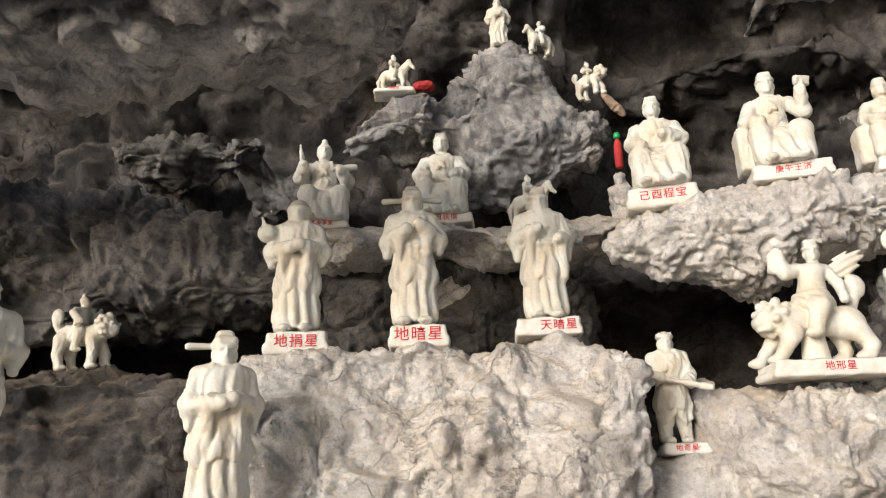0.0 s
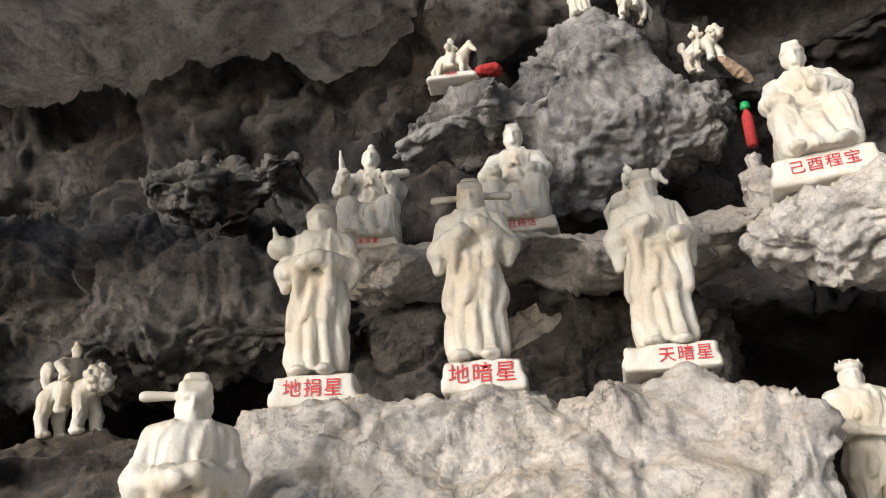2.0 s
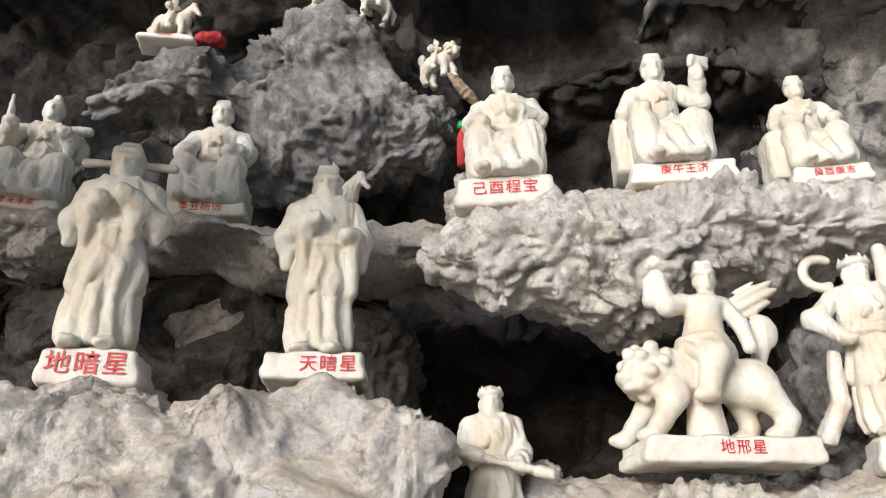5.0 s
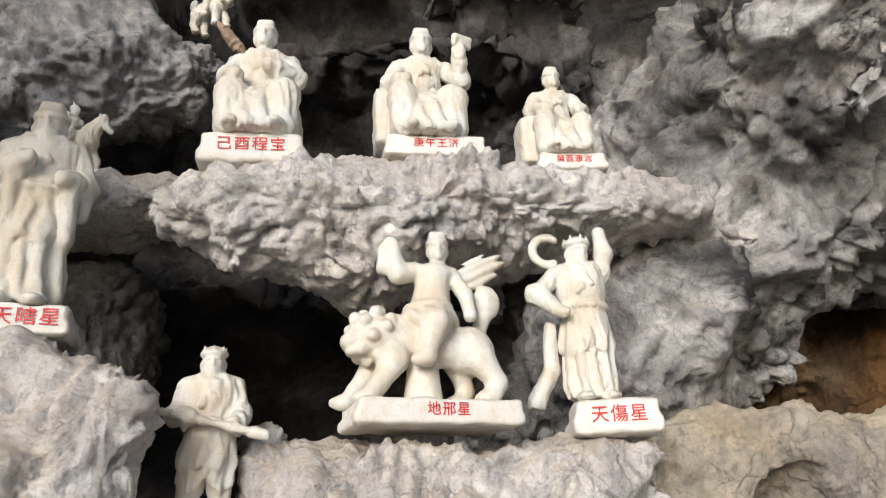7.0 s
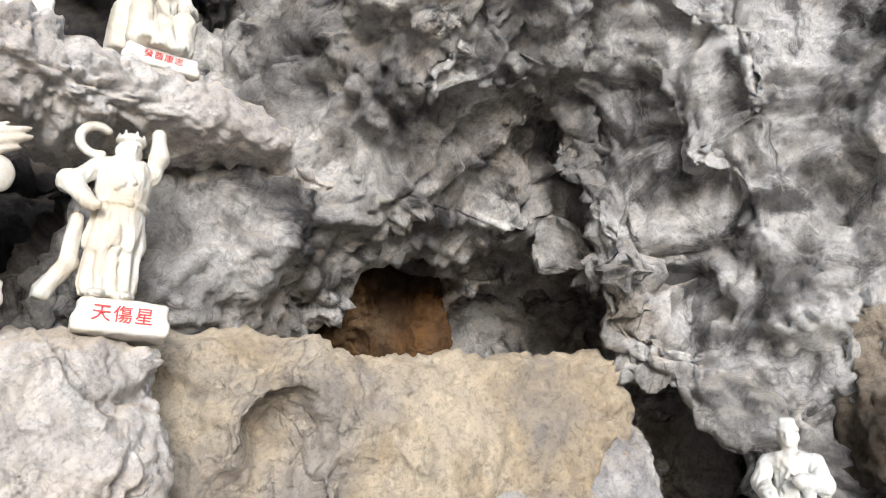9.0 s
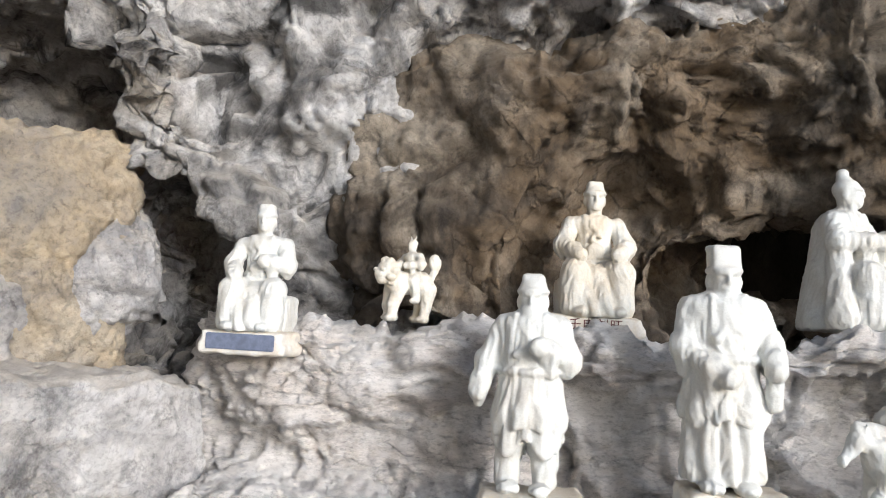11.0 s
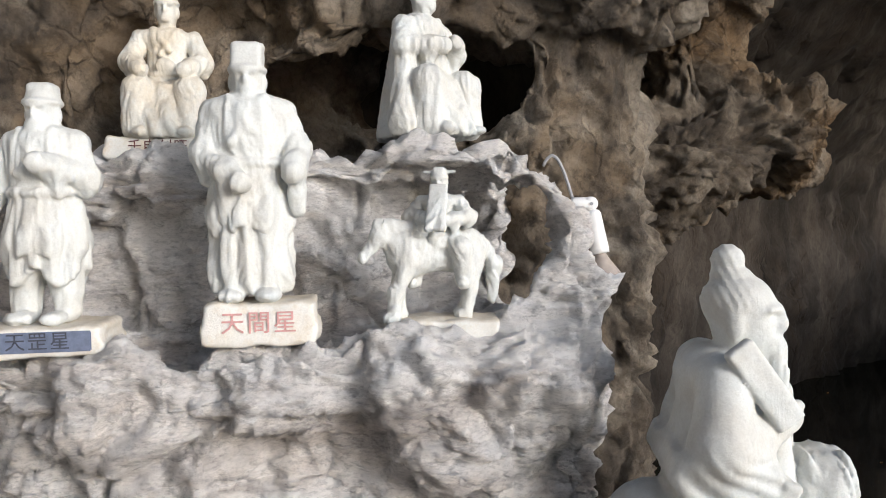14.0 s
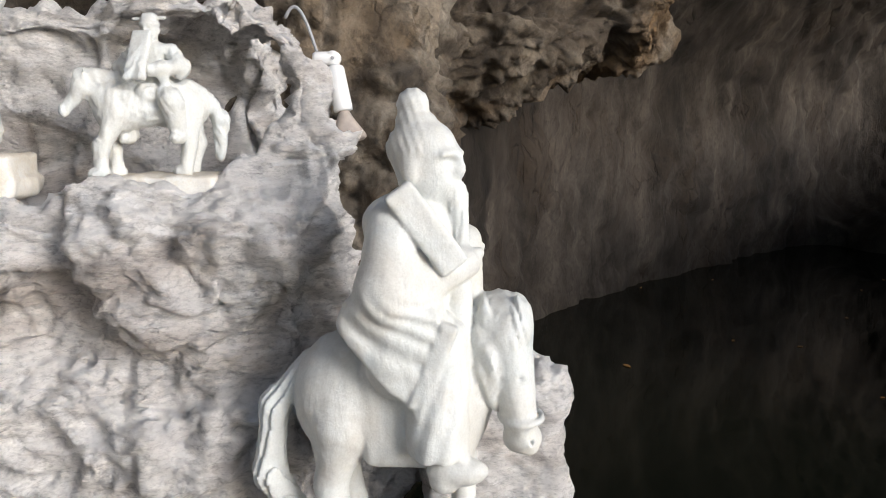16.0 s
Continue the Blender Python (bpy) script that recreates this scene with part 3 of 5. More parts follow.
def main_ledge(P):
    f = join(0.14, rbox(P, 0.0, 4.02, 1.14, 0.98, 0.44, 0.98, 0.14, 0, 3), ell(P, -0.55, 3.76, 1.48, 0.5, 0.40, 0.54), ell(P, 0.02, 3.72, 1.4, 0.52, 0.40, 0.62), ell(P, 0.62, 3.76, 1.52, 0.46, 0.40, 0.58),
             ell(P, 0.93, 3.78, 2.0, 0.17, 0.28, 0.2), ell(P, -0.2, 3.7, 0.5, 1.2, 0.6, 0.8), ell(P, -0.95, 3.75, 1.7, 0.2, 0.35, 0.42),
             ell(P, 0.61, 3.88, 2.2, 0.3, 0.26, 0.12), ell(P, -0.1, 3.78, 2.16, 0.3, 0.24, 0.11), ell(P, -0.72, 3.72, 2.12, 0.28, 0.24, 0.10))
    return f


rock("rock_ledge", "whitewashed rough limestone ledge with dusty tan top", PALE, main_ledge, (-1.45, 2.9, -0.1), (1.35, 4.7, 2.5), 0.036,
     (0.06, 0.3), 0.085, 0.05, 0.013, 0.14, seed=51)


def low_ledge(P):
    return join(0.15, rbox(P, -2.4, 4.45, 1.1, 1.6, 0.5, 1.0, 0.15), ell(P, -1.5, 4.2, 1.6, 0.5, 0.4, 0.52), ell(P, -2.1, 4.15, 1.55, 0.6, 0.4, 0.6), ell(P, -2.9, 4.1, 1.5, 0.6, 0.5, 0.65),
                ell(P, -1.95, 4.15, 2.1, 0.35, 0.25, 0.09))


rock("rock_ledge", "low dark rock ledge with tan dust on top", SOOTY, low_ledge, (-4.2, 3.4, -0.1), (-0.9, 5.1, 2.45), 0.05,
     (0.06, 0.4), 0.10, 0.06, 0.014, seed=61)


def bulge(P):
    return join(0.12, ell(P, 1.35, 3.95, 2.78, 0.38, 0.36, 0.2), ell(P, 1.75, 3.95, 2.75, 0.5, 0.42, 0.27), ell(P, 2.2, 3.95, 2.84, 0.5, 0.42, 0.22), ell(P, 2.7, 3.98, 2.95, 0.5, 0.40, 0.19),
                ell(P, 1.25, 3.85, 2.58, 0.09, 0.12, 0.14), ell(P, 1.62, 3.85, 2.55, 0.22, 0.2, 0.14), ell(P, 1.8, 3.95, 2.5, 0.16, 0.2, 0.12), ell(P, 3.25, 4.0, 2.95, 0.4, 0.35, 0.16),
                ell(P, 3.6, 3.95, 2.9, 0.35, 0.2, 0.10, -15), rbox(P, 1.95, 4.2, 2.95, 0.85, 0.3, 0.1, 0.08), ell(P, 2.08, 3.95, 3.02, 0.32, 0.24, 0.09), ell(P, 2.78, 3.95, 3.08, 0.25, 0.24, 0.09))


rock("rock_ledge", "bulging whitewashed limestone shelf with knobbly underside", PALE, bulge, (0.8, 3.3, 2.25), (4.1, 4.75, 3.35), 0.03,
     (0.03, 0.3), 0.06, 0.055, 0.012, 0.11, seed=71)


def lion_ledge(P):
    return join(0.12, rbox(P, 2.25, 3.95, 1.0, 0.62, 0.45, 0.94, 0.1), ell(P, 1.9, 3.7, 1.5, 0.4, 0.32, 0.40), ell(P, 2.5, 3.7, 1.45, 0.45, 0.34, 0.48), ell(P, 1.55, 3.85, 1.72, 0.2, 0.3, 0.22),
                ell(P, 2.2, 3.75, 0.6, 0.8, 0.5, 0.8), ell(P, 1.45, 4.05, 1.9, 0.16, 0.2, 0.12))


rock("rock_ledge", "whitewashed rock ledge with crumbly grey edge", PALE, lion_ledge, (1.1, 3.1, -0.1), (3.15, 4.6, 2.25), 0.036,
     (0.05, 0.3), 0.075, 0.05, 0.014, 0.12, seed=81)

rock("rock_pedestal", "rough pale rock column under a small warrior statue", PALE, lambda P: join(0.12, rbox(P, 1.2, 3.95, 1.1, 0.2, 0.2, 0.55, 0.1), ell(P, 1.42, 3.95, 1.35, 0.26, 0.3, 0.42), ell(P, 1.25, 3.95, 0.5, 0.5, 0.45, 0.9), ell(P, 1.44, 4.05, 1.92, 0.13, 0.16, 0.14)),
     (0.6, 3.3, -0.1), (1.85, 4.6, 2.2), 0.036, (0.04, 0.3), 0.05, 0.03, seed=85)


def cream_ledge(P):
    return join(0.12, rbox(P, 4.1, 3.72, 0.9, 1.25, 0.5, 1.18, 0.14, -29.5), ell(P, 3.5, 3.75, 1.5, 0.4, 0.4, 0.6), ell(P, 4.2, 3.4, 1.45, 0.4, 0.4, 0.6), ell(P, 4.75, 3.0, 1.6, 0.35, 0.35, 0.5))


def cream_holes(P):
    return carve(0.08, cream_ledge(P), ell(P, 3.35, 3.45, 1.62, 0.16, 0.25, 0.18), ell(P, 3.2, 3.45, 1.2, 0.3, 0.3, 0.3))


rock("rock_ledge", "cream-plastered rock parapet below a dark hollow", CREAM, cream_holes, (2.7, 2.3, -0.2), (5.4, 4.7, 2.4), 0.045,
     (0.05, 0.35), 0.07, 0.04, 0.012, seed=91)


rock("boulder", "mottled grey rock at the foot of the cream parapet", PALEGREY, lambda P: join(0.1, ell(P, 4.86, 2.90, 1.42, 0.30, 0.32, 0.40), ell(P, 4.42, 3.22, 1.25, 0.42, 0.3, 0.3), rbox(P, 4.35, 2.75, 0.72, 0.7, 0.35, 0.3, 0.1, -29)),
     (2.8, 2.0, 0.3), (5.4, 3.9, 2.1), 0.04, (0.04, 0.3), 0.05, 0.035, 0.012, seed=95)


def second_ledge(P):
    f = join(0.07, rbox(P, 5.35, 0.8, 0.72, 0.42, 1.6, 0.55, 0.08), rbox(P, 4.95, 0.55, 0.0, 0.50, 1.62, 0.60, 0.1),
             ell(P, 4.95, 1.75, 1.0, 0.3, 0.45, 0.27), ell(P, 5.0, 1.15, 1.1, 0.22, 0.5, 0.2), ell(P, 4.98, 0.35, 1.12, 0.16, 0.55, 0.13), ell(P, 4.72, 1.6, 0.35, 0.3, 0.6, 0.27),
             ell(P, 4.68, 0.66, 0.42, 0.28, 0.32, 0.22), ell(P, 4.72, 0.02, 0.45, 0.27, 0.3, 0.24), ell(P, 4.85, -0.5, 0.2, 0.36, 0.5, 0.4),
             ell(P, 5.2, -0.45, 1.24, 0.28, 0.28, 0.11), ell(P, 5.0, -0.72, 1.14, 0.2, 0.22, 0.11), ell(P, 4.95, -0.95, 0.95, 0.2, 0.13, 0.2), ell(P, 4.92, -1.03, 0.68, 0.2, 0.12, 0.2),
             ell(P, 4.93, -0.99, 0.4, 0.22, 0.15, 0.25), ell(P, 5.0, -1.02, 0.05, 0.25, 0.16, 0.35), rbox(P, 4.74, -0.55, 0.62, 0.2, 0.30, 0.05, 0.03), ell(P, 5.0, -0.86, 0.62, 0.22, 0.2, 0.3),
             ell(P, 5.0, 0.3, -0.6, 0.55, 1.6, 0.7))
    return carve(0.06, f, ell(P, 4.95, -0.57, 0.92, 0.42, 0.36, 0.27), ell(P, 4.82, -0.15, 1.0, 0.2, 0.3, 0.16), ell(P, 4.6, 1.15, 0.78, 0.2, 0.28, 0.10), ell(P, 4.72, 0.36, 0.62, 0.2, 0.14, 0.12),
                 ell(P, 4.42, -0.15, 0.2, 0.16, 0.5, 0.16), ell(P, 4.4, 0.9, 0.15, 0.16, 0.35, 0.14), ell(P, 4.45, -0.75, 0.1, 0.12, 0.3, 0.2))


rock("rock_ledge", "stepped white limestone ledge beside the pool carrying statues", LAYERED, second_ledge, (4.1, -1.5, -1.0), (5.9, 2.8, 1.6), 0.04,
     (0.055, 0.25), 0.1, 0.05, 0.022, 0.15, 0.06, seed=101, crack=0.07)


def rider_block(P):
    return join(0.1, rbox(P, 4.80, -1.62, -0.8, 0.22, 0.28, 0.85, 0.1), ell(P, 4.35, -1.35, -0.95, 0.5, 0.5, 0.58), ell(P, 4.78, -1.75, -0.05, 0.16, 0.13, 0.14))


rock("rock_pedestal", "rough white rock block under the donkey rider", LAYERED, rider_block, (3.7, -2.2, -1.9), (5.2, -0.6, 0.3), 0.034,
     (0.03, 0.25), 0.03, 0.02, seed=111)


def pool_wall(P):
    x, y, z = P[:, 0], P[:, 1], P[:, 2]
    # two faces of rock rising from the water and leaning over it higher up
    lean = 0.22 * np.maximum(z - 0.8, 0) ** 2
    a = (8.7 - 0.5 * lean - x) * 0.36 + (-2.15 - 0.9 * lean - y) * 0.93
    b = (12.1 - lean - x) * 0.78 + (-6.3 - lean - y) * 0.63
    near = rbox(P, 8.1, -0.85, 0.5, 1.9, 0.75, 3.5, 0.3, -18)
    f = join(0.5, np.minimum(a, 9), near)
    f = join(0.8, f, b)
    return join(0.4, np.maximum(f, np.minimum(6.25 - x, y + 0.9)), 3.4 - z, ell(P, 12.6, -7.6, -0.9, 1.5, 0.9, 0.55), ell(P, 13.5, -8.7, 0.3, 0.9, 1.3, 1.9))


rock("cave_wall", "streaked brown cave wall above the pool, darkened for shade", POOLROCK, pool_wall, (5.4, -10.5, -1.6), (14.5, 1.0, 4.0), 0.16,
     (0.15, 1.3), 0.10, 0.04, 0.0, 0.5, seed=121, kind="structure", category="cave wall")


def hanging_brown(P):
    return join(0.18, ell(P, 6.3, -1.0, 1.22, 0.55, 0.45, 0.3), ell(P, 6.95, -1.75, 1.33, 0.72, 0.6, 0.42), ell(P, 7.1, -2.25, 1.42, 0.6, 0.55, 0.38), ell(P, 6.4, -1.05, 0.85, 0.7, 0.38, 0.45), ell(P, 7.0, -1.4, 1.05, 0.6, 0.5, 0.42), ell(P, 7.2, -2.45, 1.55, 0.55, 0.5, 0.45),
                ell(P, 7.3, -1.6, 2.8, 1.4, 1.2, 0.8), ell(P, 7.3, -1.9, 2.0, 0.5, 0.6, 0.6), ell(P, 6.2, -0.95, 0.2, 0.7, 0.32, 0.6))


rock("hanging_rock", "pitted brown rock hanging over the pool", BROWN, hanging_brown, (4.9, -3.1, -0.5), (8.8, 0.1, 3.3), 0.055,
     (0.09, 0.4), 0.17, 0.11, 0.03, 0.2, seed=131)


def pool_sun_blocker(P):
    """Unseen wall added off the walker's right shoulder to block sun from the pool."""
    f = join(0.4, rbox(P, 8.8, -8.6, -0.6, 4.4, 1.1, 1.5, 0.5, -31), ell(P, 5.6, -6.0, -0.8, 1.0, 0.8, 1.4))
    return f


rock("cave_wall", "unseen rock wall added to keep sun off the pool", POOLROCK, pool_sun_blocker, (2.6, -13.5, -2.0), (14.8, 0.6, 5.2), 0.24,
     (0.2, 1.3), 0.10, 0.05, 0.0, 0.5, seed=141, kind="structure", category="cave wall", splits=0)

# ---------------------------------------------------------------- statues


def mirror(p, s):
    return (p[0] * s, p[1], p[2])


def head_form(P, z, hat="cap", beard=0.0, s=1.0, y=0.0, x=0.0, look_yaw=0.0):
    """Head with face, ears and headgear; z is the height of its middle."""
    Q = turned(P, x, y, z, look_yaw) / np.float32(s)
    f = join(0.02, ell(Q, 0, 0, 0.005, 0.058, 0.068, 0.075), ell(Q, 0, -0.014, -0.042, 0.044, 0.048, 0.042))
    f = join(0.012, f, ell(Q, 0, -0.07, -0.008, 0.011, 0.017, 0.022), ell(Q, 0, -0.058, 0.02, 0.042, 0.016, 0.010), ell(Q, 0, -0.062, -0.043, 0.02, 0.011, 0.008),
             ell(Q, 0, -0.056, -0.064, 0.018, 0.014, 0.012), ell(Q, 0.062, 0.006, -0.01, 0.011, 0.018, 0.03), ell(Q, -0.062, 0.006, -0.01, 0.011, 0.018, 0.03))
    f = carve(0.008, f, ell(Q, 0.024, -0.068, 0.006, 0.014, 0.012, 0.007), ell(Q, -0.024, -0.068, 0.006, 0.014, 0.012, 0.007))
    f = join(0.03, f, cap(Q, (0, 0.008, -0.05), (0, 0.012, -0.15), 0.040, 0.052))
    if hat == "cap":
        f = join(0.01, f, ell(Q, 0, 0.008, 0.05, 0.064, 0.07, 0.05), rbox(Q, 0, 0.012, 0.088, 0.05, 0.05, 0.03, 0.02), ring(Q, 0, 0.004, 0.038, 0.064, 0.072, 0.010))
    elif hat in ("wing", "one_wing"):
        f = join(0.01, f, rbox(Q, 0, 0.008, 0.055, 0.062, 0.066, 0.035, 0.02), rbox(Q, 0, 0.022, 0.098, 0.048, 0.045, 0.032, 0.025), ring(Q, 0, 0.004, 0.034, 0.063, 0.071, 0.009))
        f = join(0.008, f, cap(Q, (-0.05, 0.045, 0.045), (-0.185, 0.05, 0.04), 0.016, 0.022))
        if hat == "wing":
            f = join(0.008, f, cap(Q, (0.05, 0.045, 0.045), (0.185, 0.05, 0.04), 0.016, 0.022))
    elif hat == "hood":
        f = join(0.02, f, ell(Q, 0, 0.016, 0.03, 0.073, 0.075, 0.085), cap(Q, (0, 0.05, 0.0), (0, 0.06, -0.17), 0.068, 0.085), ring(Q, 0, 0.0, 0.035, 0.066, 0.073, 0.011))
    elif hat == "scholar":
        f = join(0.01, f, rbox(Q, 0, 0.01, 0.078, 0.058, 0.058, 0.055, 0.02, 0, -12), ring(Q, 0, 0.004, 0.036, 0.064, 0.072, 0.010), rbox(Q, 0, 0.03, 0.13, 0.064, 0.03, 0.012, 0.01),
                 cap(Q, (0, 0.06, 0.03), (0, 0.07, -0.15), 0.045, 0.06))
    elif hat == "crown":
        f = join(0.008, f, ring(Q, 0, 0.0, 0.052, 0.060, 0.066, 0.016), ell(Q, 0, 0.0, 0.06, 0.055, 0.06, 0.04))
        for a in range(7):
            t = a * math.tau / 7 + 0.2
            f = join(0.008, f, cap(Q, (0.06 * math.cos(t), 0.066 * math.sin(t), 0.05), (0.062 * math.cos(t), 0.068 * math.sin(t), 0.09), 0.014, 0.007))
    elif hat == "topknot":
        f = join(0.012, f, ell(Q, 0, 0.014, 0.03, 0.066, 0.07, 0.06), ell(Q, 0, 0.03, 0.115, 0.03, 0.034, 0.034), ring(Q, 0, 0.025, 0.088, 0.028, 0.030, 0.010))
    elif hat == "horned":
        f = join(0.012, f, ell(Q, 0, 0.014, 0.04, 0.066, 0.07, 0.05), cap(Q, (0.03, 0, 0.07), (0.06, 0.02, 0.15), 0.022, 0.008), cap(Q, (-0.03, 0, 0.07), (-0.06, 0.02, 0.15), 0.022, 0.008))
    if beard:
        f = join(0.02, f, cap(Q, (0, -0.055, -0.07), (0, -0.085, -0.07 - beard), 0.034, 0.012), cap(Q, (0.03, -0.045, -0.05), (0.02, -0.07, -0.06 - beard * 0.6), 0.014, 0.006),
                 cap(Q, (-0.03, -0.045, -0.05), (-0.02, -0.07, -0.06 - beard * 0.6), 0.014, 0.006))
    return f * s


def arm_form(P, shoulder, elbow, hand, r=0.055, drape=0.0):
    f = join(0.04, cap(P, shoulder, elbow, r * 0.95, r), cap(P, elbow, hand, r, r * 0.8))
    f = join(0.012, f, ell(P, *hand, 0.03, 0.032, 0.032))
    if drape:
        e = [0.35 * a + 0.65 * b for a, b in zip(elbow, hand)]
        f = join(0.03, f, cap(P, e, (e[0] * 1.05, e[1] + 0.02, e[2] - drape), r * 0.9, r * 0.45), cap(P, elbow, (elbow[0], elbow[1], elbow[2] - drape * 0.55), r * 0.9, r * 0.5))
    return f


def standing(arms, hat, beard=0.0, skirt=0.15, belt=0.54, drape=0.16, extra=None, legs=False, look_yaw=0.0, girth=1.0):
    """A robed standing figure one unit tall that faces -y. arms: elbow and hand of each side."""
    def field(P):
        x, y, z = P[:, 0], P[:, 1], P[:, 2]
        turn = np.arctan2(y, x)
        folds = 0.013 * np.sin(turn * 10 + 2.2 * np.sin(z * 7)) * np.clip((0.56 - z) / 0.3, 0, 1)
        body = cap(P, (0, 0.0, 0.10), (0, 0.0, 0.60), skirt * girth, 0.115 * girth, 0.78) + folds
        if legs:
            body = np.maximum(body, 0.20 - z + 0.04 * np.cos(turn * 4))
            body = join(0.03, body, cap(P, (0.075, 0, 0.32), (0.085, -0.01, 0.05), 0.07, 0.05), cap(P, (-0.075, 0, 0.32), (-0.09, -0.02, 0.05), 0.07, 0.05))
        else:
            body = np.maximum(body, 0.03 - z)
        tunic = cap(P, (0, 0.0, 0.34), (0, 0.0, 0.58), skirt * 1.04 * girth, 0.115 * girth, 0.8) + 0.016 * np.sin(turn * 8 + 1.5 * np.sin(z * 9)) * np.clip((0.5 - z) / 0.2, 0, 1)
        body = join(0.008, body, np.maximum(tunic, 0.27 + 0.025 * np.sin(turn * 3) - z))
        f = join(0.05, body, ell(P, 0, 0.0, 0.68, 0.14 * girth, 0.10 * girth, 0.13), ell(P, 0, 0.012, 0.765, 0.155, 0.085, 0.055))
        f = join(0.014, f, ring(P, 0, 0, belt, 0.125 * girth, 0.098 * girth, 0.016))
        f = join(0.02, f, ell(P, 0.07, -0.10, 0.025, 0.045, 0.07, 0.025), ell(P, -0.07, -0.10, 0.025, 0.045, 0.07, 0.025))
        # collar of the robe crossing on the chest
        f = join(0.012, f, cap(P, (0.07, -0.06, 0.80), (-0.05, -0.105, 0.62), 0.016), cap(P, (-0.07, -0.06, 0.80), (0.03, -0.105, 0.66), 0.014))
        for s, (elbow, hand) in zip((1, -1), arms):
            f = join(0.025, f, arm_form(P, (0.135 * s, 0.01, 0.75), (elbow[0] * 0.84, elbow[1], elbow[2]), (hand[0] * 0.9, hand[1], hand[2]), 0.047, drape if hand[2] < 0.7 else 0))
        f = join(0.015, f, head_form(P, 0.875, hat, beard, 1.05, -0.005, 0, look_yaw))
        if extra:
            f = extra(P, f)
        return f
    return field, (-0.34, -0.30, -0.01), (0.34, 0.24, 1.04)


def seated(arms, hat, beard=0.0, extra=None, seat=True, look_yaw=0.0, girth=1.0):
    """A robed figure seated on a block, one unit tall, that faces -y."""
    def field(P):
        z = P[:, 2]
        x = P[:, 0]
        f = join(0.05, cap(P, (0, 0.05, 0.30), (0, 0.045, 0.60), 0.145 * girth, 0.115 * girth, 0.85), ell(P, 0, 0.045, 0.665, 0.185, 0.092, 0.065))
        for s in (1, -1):
            f = join(0.05, f, cap(P, (0.07 * s, 0.03, 0.29), (0.155 * s, -0.15, 0.30), 0.10, 0.088), cap(P, (0.155 * s, -0.16, 0.29), (0.15 * s, -0.17, 0.07), 0.085, 0.095))
            f = join(0.02, f, ell(P, 0.13 * s, -0.26, 0.03, 0.045, 0.075, 0.03))
        skirt = cap(P, (0, -0.10, 0.24), (0, -0.15, 0.04), 0.12, 0.16) + 0.014 * np.sin(x * 55 + 3 * np.sin(z * 9)) * np.clip((0.34 - z) / 0.2, 0, 1)
        f = join(0.03, f, np.maximum(skirt, 0.0 - z))
        f = join(0.014, f, ring(P, 0, 0.045, 0.42, 0.128 * girth, 0.112 * girth, 0.015), ell(P, 0, -0.07, 0.47, 0.06, 0.03, 0.05),
                 cap(P, (0.075, -0.02, 0.71), (-0.03, -0.075, 0.54), 0.015), cap(P, (-0.075, -0.02, 0.71), (0.03, -0.075, 0.56), 0.015))
        if seat:
            f = join(0.02, f, rbox(P, 0, 0.08, 0.13, 0.24, 0.15, 0.14, 0.03))
        for s, (elbow, hand) in zip((1, -1), arms):
            f = join(0.025, f, arm_form(P, (0.165 * s, 0.045, 0.655), elbow, hand, 0.058, 0.13 if hand[2] < 0.6 else 0))
        f = join(0.015, f, head_form(P, 0.845, hat, beard, 1.12, 0.03, 0, look_yaw))
        if extra:
            f = extra(P, f)
        return f
    return field, (-0.36, -0.38, -0.01), (0.36, 0.28, 1.06)


